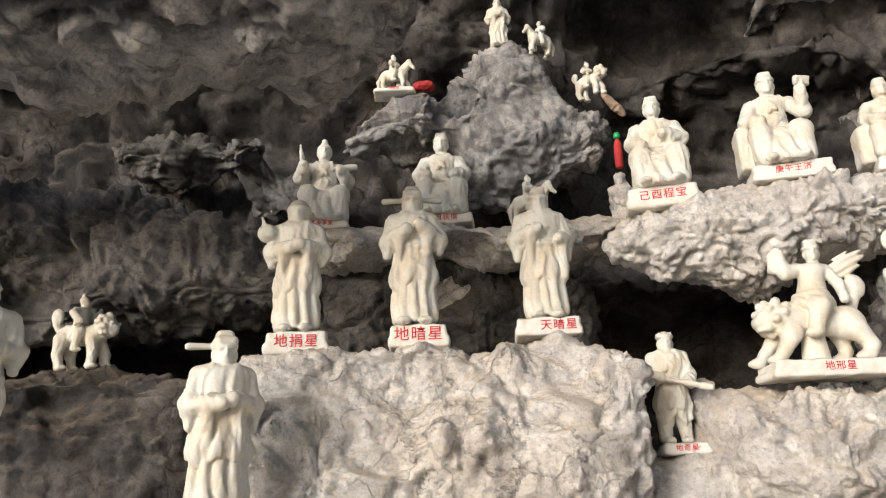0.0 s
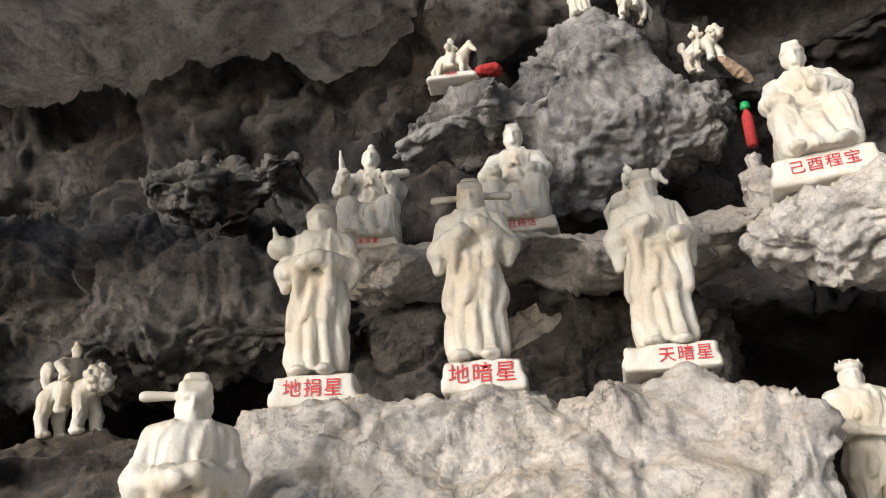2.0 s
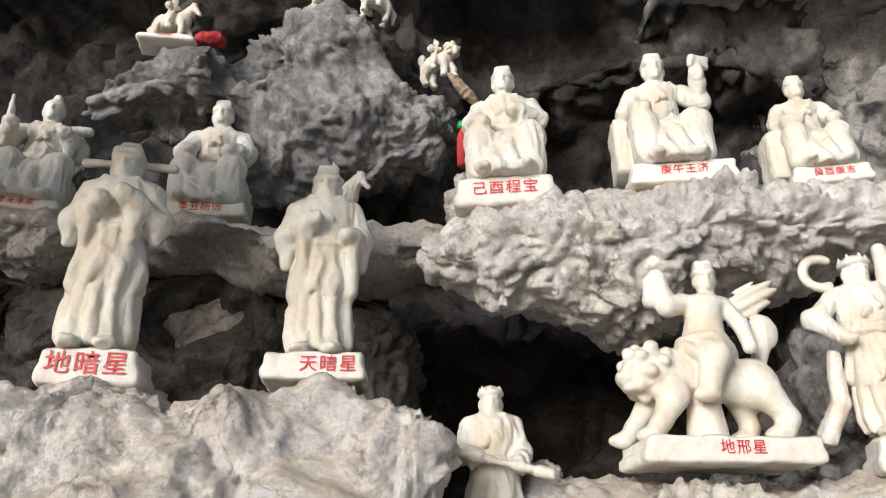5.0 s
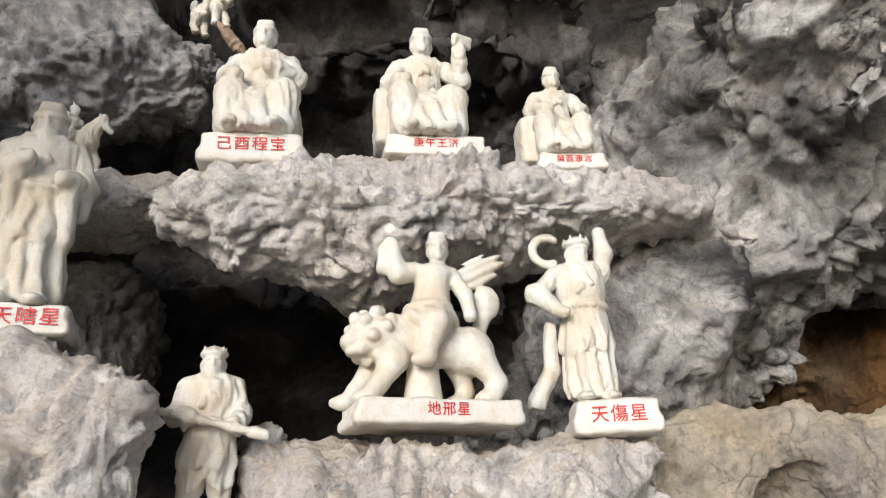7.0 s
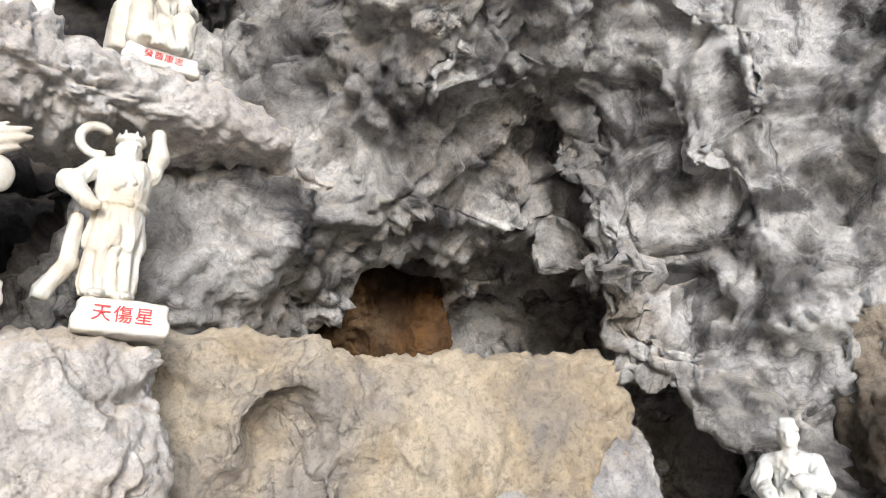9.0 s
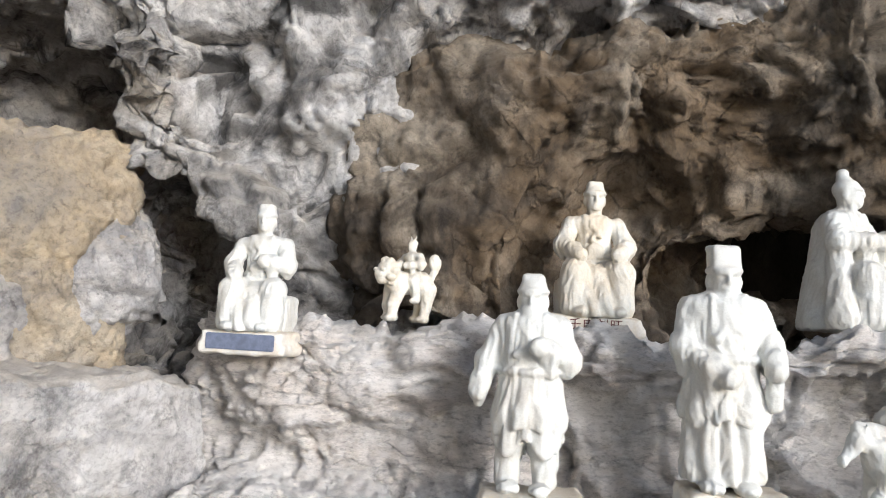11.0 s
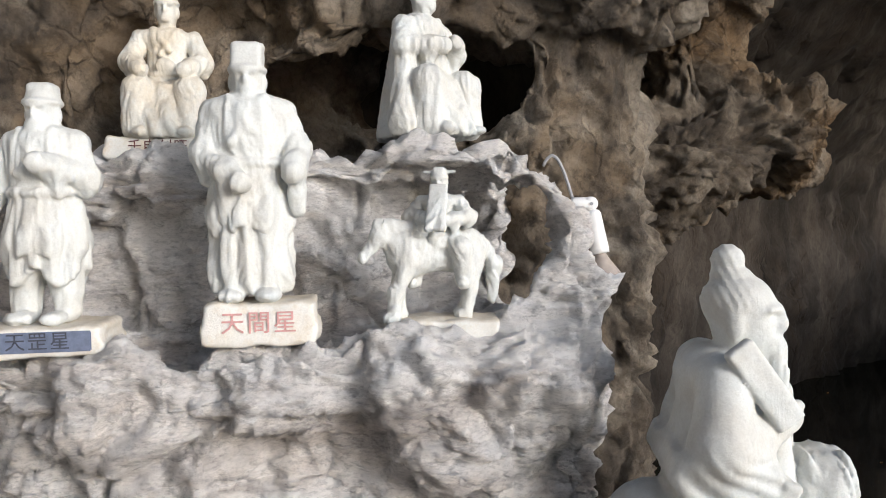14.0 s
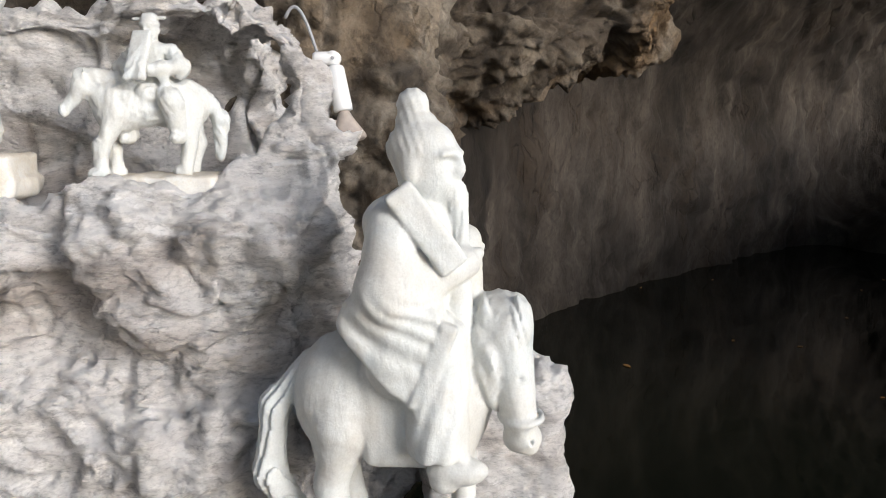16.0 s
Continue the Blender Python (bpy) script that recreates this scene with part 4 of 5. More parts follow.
def beast_form(P, kind="horse", head_down=0.0):
    """A horse or lion 0.6 high at the back, that faces -y."""
    lion = kind == "lion"
    f = join(0.06, cap(P, (0, -0.17, 0.43), (0, 0.17, 0.44), 0.125, 0.12), ell(P, 0, 0.2, 0.44, 0.125, 0.14, 0.145), ell(P, 0, -0.2, 0.42, 0.115, 0.12, 0.15))
    hz = 0.66 - head_down
    if lion:
        f = join(0.03, f, ell(P, 0, -0.33, 0.55, 0.13, 0.13, 0.14), ell(P, 0, -0.44, 0.51, 0.075, 0.07, 0.06), ell(P, 0, -0.42, 0.44, 0.06, 0.06, 0.035))
        for a in range(11):
            t = a * math.tau / 11
            f = join(0.01, f, ell(P, 0.125 * math.cos(t), -0.34 + 0.04 * math.sin(3 * t), 0.55 + 0.125 * math.sin(t), 0.042, 0.055, 0.042))
        f = join(0.01, f, ell(P, 0.06, -0.47, 0.565, 0.03, 0.025, 0.022), ell(P, -0.06, -0.47, 0.565, 0.03, 0.025, 0.022))
        lr, foot = 0.062, 0.062
    else:
        f = join(0.04, f, cap(P, (0, -0.22, 0.48), (0, -0.37, hz), 0.09, 0.055), cap(P, (0, -0.37, hz + 0.01), (0, -0.48, hz - 0.13), 0.05, 0.03))
        f = join(0.01, f, ell(P, 0, -0.485, hz - 0.14, 0.03, 0.032, 0.03), cap(P, (0.04, -0.36, hz + 0.04), (0.055, -0.36, hz + 0.11), 0.018, 0.006), cap(P, (-0.04, -0.36, hz + 0.04), (-0.055, -0.36, hz + 0.11), 0.018, 0.006))
        for k in range(7):
            t = k / 6
            f = join(0.008, f, ell(P, 0.0, -0.17 - 0.2 * t, 0.58 + (hz - 0.52) * t, 0.048, 0.05, 0.055))
        lr, foot = 0.042, 0.045
    for s in (1, -1):
        f = join(0.03, f, cap(P, (0.075 * s, -0.21, 0.36), (0.08 * s, -0.24 - 0.06 * (s > 0), 0.18), lr * 1.25, lr), cap(P, (0.08 * s, -0.24 - 0.06 * (s > 0), 0.18), (0.08 * s, -0.22 - 0.09 * (s > 0), 0.03), lr * 0.95, lr * 0.85),
                 cap(P, (0.08 * s, 0.22, 0.38), (0.085 * s, 0.27 - 0.06 * (s > 0), 0.2), lr * 1.7, lr), cap(P, (0.085 * s, 0.27 - 0.06 * (s > 0), 0.2), (0.085 * s, 0.22 - 0.05 * (s > 0), 0.03), lr * 0.95, lr * 0.85))
        for yy in (-0.235 - 0.09 * (s > 0), 0.205 - 0.05 * (s > 0)):
            f = join(0.015, f, ell(P, 0.083 * s, yy, 0.03, foot, foot * 1.25, 0.035))
    if lion:
        f = join(0.02, f, cap(P, (0, 0.32, 0.47), (0.0, 0.40, 0.62), 0.035, 0.04), ell(P, 0, 0.40, 0.72, 0.05, 0.085, 0.11))
    else:
        f = join(0.02, f, cap(P, (0, 0.32, 0.50), (0, 0.41, 0.34), 0.035, 0.05), cap(P, (0, 0.41, 0.34), (0, 0.39, 0.10), 0.05, 0.022))
    return f


def riding(kind="horse", hat="cap", beard=0.0, arms=None, extra=None, head_down=0.0, look_yaw=0.0, lean=0.0, twist=0.0):
    """A rider on a beast, one unit tall, that faces -y."""
    arms = arms or (((0.19, 0.0, 0.66), (0.06, -0.12, 0.64)), ((-0.19, 0.0, 0.66), (-0.06, -0.12, 0.66)))

    def field(P):
        f = beast_form(P, kind, head_down)
        B = P
        P = turned(B, 0, 0.03, 0, twist) + np.array((0, 0.03, 0), np.float32)
        r = join(0.04, cap(P, (0, 0.04, 0.52), (0, 0.03 + lean, 0.72), 0.105, 0.09, 0.85), ell(P, 0, 0.03 + lean, 0.765, 0.135, 0.07, 0.045))
        for s in (1, -1):
            r = join(0.03, r, cap(P, (0.06 * s, 0.02, 0.53), (0.15 * s, -0.07, 0.46), 0.075, 0.065), cap(P, (0.155 * s, -0.07, 0.45), (0.16 * s, -0.02, 0.26), 0.062, 0.045),
                     ell(P, 0.165 * s, -0.06, 0.235, 0.03, 0.06, 0.03))
        for s, (elbow, hand) in zip((1, -1), arms):
            r = join(0.02, r, arm_form(P, (0.125 * s, 0.03 + lean, 0.76), elbow, hand, 0.042, 0.09 if hand[2] < 0.72 else 0))
        f = join(0.018, f, r)
        f = join(0.012, f, rbox(B, 0, 0.06, 0.50, 0.135, 0.14, 0.06, 0.05), head_form(P, 0.885, hat, beard, 0.82, 0.02 + lean, 0, look_yaw))
        if extra:
            f = extra(P, f)
        return f
    return field, (-0.34, -0.62, -0.01), (0.34, 0.52, 1.04)


def statue(label, form, place, height, yaw=0.0, material=None, detail=94, seed=0, crease=0.013, name="statue", tip=0.0, fine=False):
    """One carved figure in one mesh. Its robe is creased by stretched ridges, its face is left smooth."""
    field, lo, hi = form
    step = 1.0 / detail
    v, q = skin(sample(field, lo, hi, step), lo, step)
    v = relax(v, q, 1)
    if fine:
        v, q = refine(v, q)
        v = relax(v, q, 1)
    nrm = normals_of(v, q)
    w = v + 0.05 * np.stack([vnoise(v / 0.17, seed + s) for s in (1, 2, 3)], 1)
    soft = np.clip((0.82 - v[:, 2]) / 0.06, 0.12, 1)
    d = crease * soft * fbm(w * np.array((23, 23, 4.2), np.float32), 3, seed + 5, 0.5, True) + 0.002 * fbm(v / 0.03, 2, seed + 9)
    v = (v + nrm * d[:, None]) * height
    ob = new(name, mesh_from(name, v, q, material or MARBLE))
    ob.matrix_world = pose(*place, tip, 0, yaw)
    return tagged(ob, label, "statue")


def part(name, bm, material, parent, label=""):
    me = bpy.data.meshes.new(name)
    bm.to_mesh(me)
    bm.free()
    me.materials.append(material)
    ob = new(name, me)
    ob.parent = parent
    if label:
        ob["label"] = label
    return ob


def plinth(label, place, size, yaw=0.0, text="", ink=None, seed=0, material=None, text_size=0.0, shift=0.0, panel=None, tip=0.0):
    """A rough-cut stone plinth, its top at the given height, with a painted inscription on its front."""
    hx, hy, hz = size[0] / 2, size[1] / 2, size[2] / 2
    step = max(0.007, size[2] / 12)
    lo, hi = (-hx - 0.03, -hy - 0.03, -2 * hz - 0.03), (hx + 0.03, hy + 0.03, 0.03)
    P, shape = grid(lo, hi, step)
    f = join(0.02, rbox(P, 0, 0, -hz, hx, hy, hz, 0.012), rbox(P, 0, 0.01, -hz * 1.6, hx + 0.012, hy + 0.01, hz * 0.45, 0.012)) + 0.006 * vnoise(P / 0.06, seed)
    f = np.maximum(f, -hy - P[:, 1])
    v, q = skin(f.reshape(shape), lo, step)
    v = relax(v, q)
    d = 0.004 * fbm(v / 0.03, 2, seed + 4, 0.5, True) * (v[:, 1] > -hy + 0.012)
    v = v + normals_of(v, q) * d[:, None]
    ob = new("plinth", mesh_from("plinth", v, q, material or STONE))
    ob.matrix_world = pose(*place, tip, 0, yaw)
    tagged(ob, label, "plinth")
    if panel:
        bm = bmesh.new()
        bmesh.ops.create_cube(bm, size=1, matrix=pose(shift, -hy - 0.004, -hz) @ Matrix.Diagonal((size[0] * 0.86, 0.008, size[2] * 0.72, 1)))
        bmesh.ops.bevel(bm, geom=bm.edges[:], offset=0.0035, segments=2, affect="EDGES")
        part("name_panel", bm, panel, ob, "slate-blue painted panel with dark writing")
    if text:
        me = WRITING[text].copy()
        me.transform(Matrix.Scale(text_size or size[2] * 0.72, 4))
        me.materials.append(ink or RED_PAINT)
        w = new("inscription", me)
        w.parent = ob
        w.location = (shift, -hy - (0.0095 if panel else 0.004), -hz)
        w["label"] = "hand-painted characters"
    return ob


FOLD = (((0.21, -0.02, 0.58), (0.03, -0.17, 0.60)), ((-0.21, -0.02, 0.58), (-0.03, -0.17, 0.58)))
HOLD_HIGH = (((0.21, -0.02, 0.60), (0.05, -0.16, 0.68)), ((-0.21, -0.02, 0.58), (-0.05, -0.16, 0.64)))
LAP = (((0.22, -0.02, 0.50), (0.13, -0.2, 0.42)), ((-0.22, -0.02, 0.50), (-0.13, -0.2, 0.42)))
ONE_UP = (((0.24, -0.05, 0.52), (0.22, -0.15, 0.68)), ((-0.22, -0.02, 0.48), (-0.15, -0.2, 0.40)))
CHEST = (((0.21, -0.02, 0.50), (0.06, -0.14, 0.52)), ((-0.21, -0.02, 0.50), (-0.13, -0.2, 0.40)))

# three robed officers on the main ledge
statue("white marble robed officer statue with folded arms and a child", standing(FOLD, "hood", extra=lambda P, f: join(0.02, f, ell(P, -0.2, -0.04, 0.72, 0.07, 0.07, 0.06), cap(P, (-0.22, -0.04, 0.74), (-0.25, -0.05, 0.84), 0.02, 0.01)), girth=1.05), (-0.73, 3.70, 2.265), 0.75, 4, seed=10)
plinth("white stone plinth with red painted name", (-0.72, 3.71, 2.265), (0.30, 0.22, 0.11), 6, "地捐星", seed=1, text_size=0.07)
statue("white marble official statue with winged hat and folded sleeves", standing(HOLD_HIGH, "wing"), (-0.12, 3.80, 2.30), 0.80, 2, seed=20)
plinth("white stone plinth with large red painted name", (-0.10, 3.81, 2.30), (0.29, 0.22, 0.11), 0, "地暗星", seed=2, text_size=0.08)
statue("white marble bearded elder statue in long robe with hanging sleeves", standing((((0.21, 0, 0.58), (0.13, -0.14, 0.56)), ((-0.21, 0, 0.6), (-0.04, -0.16, 0.64))), "cap", 0.17, drape=0.26), (0.60, 3.92, 2.335), 0.79, -3, seed=30)
plinth("white stone plinth with red painted name", (0.60, 3.92, 2.335), (0.33, 0.24, 0.09), -4, "天暗星", seed=3, text_size=0.062, shift=0.05)
statue("white marble official statue in one-winged hat beside the main ledge", standing(FOLD, "one_wing", girth=1.1, drape=0.22), (-0.93, 3.16, 1.42), 0.755, 25, seed=40)

# seated figures on the upper ledge
statue("white marble seated warrior statue holding a short sword", seated((((0.24, -0.03, 0.5), (0.16, -0.2, 0.55)), ((-0.24, -0.04, 0.52), (-0.2, -0.14, 0.62))), "topknot", extra=lambda P, f: join(0.01, f, cap(P, (-0.2, -0.15, 0.55), (-0.24, -0.1, 0.86), 0.022, 0.012), cap(P, (0.1, -0.2, 0.56), (0.3, -0.16, 0.60), 0.02, 0.03))), (-0.72, 4.46, 3.115), 0.65, 8, seed=50)
plinth("white stone plinth with small red painted name", (-0.72, 4.44, 3.115), (0.32, 0.30, 0.05), 6, "辛未李素", seed=5, text_size=0.034)
statue("white marble seated elder statue with hands in his lap", seated(LAP, "cap"), (0.06, 4.42, 3.115), 0.66, -4, seed=60)
plinth("white stone plinth with red painted name", (0.06, 4.40, 3.115), (0.36, 0.30, 0.06), -3, "辛丑杨信", seed=6, text_size=0.044)
statue("small white marble horse rider statue behind an elder", riding("horse", "horned"), (0.62, 4.36, 3.06), 0.35, 60, seed=65, detail=80)
plinth("small white stone plinth with red painted name", (0.66, 4.34, 3.06), (0.24, 0.16, 0.06), 0, "地默星", seed=7, text_size=0.034)

# seated figures on the white shelf
statue("white marble seated figure with hand over his belly", seated(CHEST, "cap", girth=1.15), (1.335, 3.94, 3.075), 0.655, -16, seed=70)
plinth("white stone plinth with red painted name", (1.32, 3.93, 3.075), (0.38, 0.26, 0.12), -14, "己酉程宝", seed=8, text_size=0.062, tip=0)
statue("white marble seated figure raising a folded scroll", seated(ONE_UP, "cap", extra=lambda P, f: join(0.01, f, rbox(P, 0.24, -0.16, 0.76, 0.07, 0.02, 0.04, 0.01, 20, 15), rbox(P, -0.27, 0.08, 0.24, 0.05, 0.13, 0.2, 0.03))), (2.06, 3.95, 3.19), 0.69, -12, seed=80)
plinth("white stone plinth with red painted name", (2.08, 3.93, 3.19), (0.42, 0.28, 0.09), -14, "庚午王济", seed=9, text_size=0.046)
statue("smaller white marble seated figure with hands on his knees", seated(LAP, "cap", extra=lambda P, f: join(0.02, f, rbox(P, -0.24, 0.06, 0.2, 0.1, 0.14, 0.22, 0.05))), (2.76, 3.95, 3.235), 0.58, -14, seed=90)
plinth("small white stone plinth with red painted name", (2.78, 3.93, 3.235), (0.31, 0.24, 0.08), -18, "癸酉康志", seed=10, text_size=0.04)

# figures on the small ledges below
statue("white marble warrior statue carrying a staff across his waist", standing((((0.2, -0.02, 0.58), (0.16, -0.15, 0.50)), ((-0.22, -0.02, 0.58), (-0.1, -0.16, 0.55))), "crown", legs=True, drape=0.05, extra=lambda P, f: join(0.008, f, cap(P, (-0.26, -0.15, 0.585), (0.34, -0.19, 0.44), 0.017, 0.026))), (1.22, 3.90, 1.665), 0.60, -8, seed=100)
plinth("small white stone plinth with red painted name", (1.24, 3.88, 1.665), (0.22, 0.2, 0.05), -6, "地奇星", seed=11, text_size=0.036)


def lion_rider(P):
    """A curly-maned lion in profile with a winged rider who lifts one fist; in metres, seen from -y."""
    x, y, z = P[:, 0], P[:, 1], P[:, 2]
    f = join(0.04, cap(P, (-0.13, 0, 0.225), (0.15, 0.01, 0.20), 0.078, 0.07), ell(P, 0.165, 0.01, 0.195, 0.08, 0.075, 0.085), ell(P, -0.20, -0.01, 0.235, 0.085, 0.085, 0.09))
    for a in range(26):
        t, u = a * 2.39996, 1 - 2 * (a + 0.5) / 26
        w = math.sqrt(1 - u * u)
        f = join(0.008, f, ell(P, -0.195 + 0.085 * w * math.cos(t), -0.01 + 0.085 * w * math.sin(t), 0.24 + 0.09 * u, 0.023, 0.023, 0.023))
    f = join(0.012, f, ell(P, -0.275, -0.03, 0.215, 0.038, 0.045, 0.032), ell(P, -0.265, -0.035, 0.175, 0.03, 0.04, 0.014), ell(P, -0.262, -0.065, 0.255, 0.018, 0.016, 0.012))
    for a, b, c, r in (((-0.18, 0.05, 0.15), (-0.25, 0.06, 0.06), (-0.285, 0.05, 0.02), 0.034), ((-0.13, -0.05, 0.15), (-0.18, -0.06, 0.07), (-0.22, -0.06, 0.02), 0.04),
                       ((0.12, 0.05, 0.16), (0.15, 0.06, 0.06), (0.12, 0.05, 0.02), 0.036), ((0.18, -0.04, 0.16), (0.235, -0.05, 0.07), (0.205, -0.05, 0.02), 0.042)):
        f = join(0.025, f, cap(P, a, b, r * 1.3, r * 0.75), cap(P, b, c, r * 0.75, r * 0.7), ell(P, c[0] - 0.012, c[1], 0.02, 0.042, 0.032, 0.022))
    f = join(0.02, f, cap(P, (-0.02, 0.0, 0.16), (-0.02, 0.0, 0.0), 0.05, 0.07))
    f = join(0.012, f, cap(P, (0.20, 0.02, 0.26), (0.215, 0.02, 0.32), 0.022, 0.03), ell(P, 0.235, 0.02, 0.385, 0.052, 0.03, 0.065, 0, 0))
    folds = 0.004 * np.sin(x * 120 + z * 60)
    r = join(0.03, cap(P, (0.01, 0, 0.31), (0.03, 0, 0.45), 0.075, 0.062), ell(P, 0.03, 0, 0.485, 0.085, 0.05, 0.035), ell(P, 0.0, -0.01, 0.30, 0.115, 0.085, 0.05) + folds)
    r = join(0.02, r, cap(P, (0.03, -0.06, 0.30), (0.01, -0.10, 0.27), 0.055, 0.05), cap(P, (0.01, -0.10, 0.27), (-0.025, -0.09, 0.16), 0.048, 0.036), ell(P, -0.04, -0.10, 0.14, 0.04, 0.028, 0.022))
    r = join(0.012, r, cap(P, (-0.04, 0, 0.49), (-0.10, -0.02, 0.47), 0.036, 0.036), cap(P, (-0.10, -0.02, 0.47), (-0.13, -0.02, 0.60), 0.036, 0.026), ell(P, -0.125, -0.02, 0.635, 0.03, 0.03, 0.034),
             cap(P, (-0.135, 0.0, 0.66), (-0.15, 0.0, 0.50), 0.018, 0.03), ell(P, -0.035, 0.0, 0.60, 0.025, 0.018, 0.025))
    r = join(0.012, r, cap(P, (0.10, 0, 0.48), (0.14, -0.03, 0.40), 0.032, 0.028), cap(P, (0.14, -0.03, 0.40), (0.15, -0.05, 0.32), 0.027, 0.022), ell(P, 0.15, -0.055, 0.31, 0.022, 0.024, 0.022))
    W = turned(P, 0.20, 0.03, 0.50) @ np.array(((0.84, 0, -0.54), (0, 1, 0), (0.54, 0, 0.84)), np.float32)
    wing = np.maximum(ell(W, 0, 0, 0, 0.125, 0.022, 0.052), -0.11 - W[:, 0]) + 0.003 * np.sin(W[:, 0] * 20 + W[:, 2] * 190)
    f = join(0.012, f, r, wing, ring(P, 0.01, 0, 0.35, 0.078, 0.072, 0.011))
    return join(0.012, f, head_form(P, 0.575, "cap", 0, 0.62, -0.005, 0.05, -8))


statue("white marble winged rider statue on a lion raising one fist", (lion_rider, (-0.36, -0.18, -0.01), (0.36, 0.16, 0.72)), (1.92, 3.66, 2.02), 1.0, -8, seed=110, detail=170, crease=0.003)
plinth("long white stone plinth with red painted name", (1.92, 3.64, 2.02), (0.56, 0.28, 0.075), -2, "地邢星", seed=12, text_size=0.048, shift=0.01)


def dancer_extra(P, f):
    for k in range(14):
        a, b = 2.7 + k * 0.30, 2.7 + (k + 1) * 0.30
        f = join(0.01, f, cap(P, (-0.17 + 0.085 * math.sin(a), 0.03, 0.905 + 0.085 * math.cos(a)), (-0.17 + 0.085 * math.sin(b), 0.03, 0.905 + 0.085 * math.cos(b)), 0.024))
    return join(0.015, f, cap(P, (-0.2, 0.02, 0.44), (-0.2, 0.05, 0.2), 0.03, 0.04), cap(P, (-0.2, 0.05, 0.2), (-0.3, 0.08, 0.02), 0.04, 0.05))


statue("white marble crowned dancer statue with ribbon and one raised arm", standing((((0.19, -0.02, 0.87), (0.155, -0.03, 1.0)), ((-0.33, -0.02, 0.62), (-0.17, -0.11, 0.49))), "crown", skirt=0.14, drape=0.0, extra=dancer_extra, look_yaw=10), (2.60, 3.68, 2.045), 0.70, -14, seed=120, detail=120)
plinth("white stone plinth with red painted name", (2.65, 3.64, 2.045), (0.30, 0.22, 0.12), -22, "天傷星", seed=13, text_size=0.066)

# small riders on top of the grey block
statue("small white marble horse rider statue on the grey block", riding("horse", "cap"), (-0.24, 4.42, 4.07), 0.30, 70, seed=130, detail=80)
plinth("thin white stone slab with red painted characters", (-0.24, 4.40, 4.07), (0.26, 0.14, 0.03), 0, "地雄星", seed=14, text_size=0.022)
statue("small white marble standing statue on the grey block", standing(FOLD, "cap"), (0.50, 4.45, 4.42), 0.40, 0, seed=140, detail=80)
statue("small white marble rider statue on the grey block", riding("horse", "cap"), (0.78, 4.42, 4.33), 0.28, -60, seed=150, detail=80)
statue("small white marble lion rider statue at the block's edge", riding("lion", "horned"), (1.13, 4.56, 4.06), 0.30, 40, seed=160, detail=80)

# figures on the low dark ledge
statue("small tan-dusted crouching rider statue on the low ledge", riding("lion", "topknot", 0, (((0.2, 0, 0.7), (0.24, -0.05, 0.82)), ((-0.2, 0, 0.7), (-0.2, -0.1, 0.6)))), (-2.02, 4.10, 2.19), 0.44, 78, seed=170, detail=75)
statue("small tan-dusted rider statue with a coiling beast", riding("lion", "horned", 0, (((0.2, 0, 0.7), (0.25, -0.05, 0.85)), ((-0.2, 0, 0.7), (-0.2, -0.1, 0.7)))), (-2.75, 4.10, 2.18), 0.46, 80, seed=180, detail=75)
statue("white marble robed statue at the cave's near side", standing(FOLD, "cap"), (-1.75, 2.74, 1.60), 0.76, 30, seed=190)

# second ledge beside the pool
statue("white marble seated statue with hands on his knees", seated(CHEST, "cap", extra=None), (4.72, 1.93, 1.20), 0.56, -80, seed=200, material=CLEAN)
plinth("white stone plinth with slate-blue name panel", (4.70, 1.93, 1.20), (0.34, 0.26, 0.09), -84, seed=21, panel=SLATE_BLUE)
statue("small dusty marble beast rider statue", riding("lion", "horned"), (4.86, 1.31, 1.275), 0.36, -120, seed=210, detail=75)
statue("white marble bearded warrior statue with belted robe and boots", standing((((0.21, 0, 0.6), (0.05, -0.16, 0.66)), ((-0.24, 0.0, 0.58), (-0.26, -0.06, 0.44))), "cap", 0.20, legs=True, drape=0.10, girth=1.1), (4.62, 0.75, 0.69), 0.78, -88, seed=220, material=CLEAN, detail=130)
plinth("white stone plinth with slate-blue name panel", (4.60, 0.73, 0.69), (0.36, 0.26, 0.09), -78, "天罡星", INK, 22, STONE, 0.06, panel=SLATE_BLUE)
statue("white marble scholar statue in tall cap with long sleeves", standing((((0.22, 0, 0.6), (0.2, -0.12, 0.5)), ((-0.2, -0.02, 0.58), (-0.02, -0.17, 0.46))), "scholar", drape=0.18, girth=1.08), (4.66, 0.085, 0.755), 0.82, -80, seed=230, material=CLEAN, detail=130)
plinth("white stone plinth with faded red painted name", (4.66, 0.05, 0.755), (0.34, 0.26, 0.13), -80, "天間星", FADED_RED, 23, STONE, 0.075)
statue("dusty marble seated elder statue in front of the brown wall", seated(LAP, "cap"), (5.18, 0.57, 1.335), 0.62, -76, seed=240, detail=120)
plinth("grey stone plinth with dark red painted name", (5.16, 0.57, 1.335), (0.38, 0.3, 0.075), -80, "壬申刘旺", DARK_PAINT, 24, None, 0.052)
statue("white marble seated statue in flowing robe turned towards the pool", seated((((0.22, -0.02, 0.52), (0.05, -0.18, 0.55)), ((-0.22, -0.02, 0.52), (-0.05, -0.18, 0.52))), "topknot", look_yaw=15, seat=False, girth=1.1, extra=lambda P, f: join(0.03, f, cap(P, (0, 0.09, 0.60), (0, 0.06, 0.05), 0.15, 0.27), cap(P, (-0.17, 0.02, 0.62), (-0.26, -0.06, 0.06), 0.05, 0.09))), (5.22, -0.47, 1.335), 0.66, -40, seed=250, material=CLEAN, detail=125)


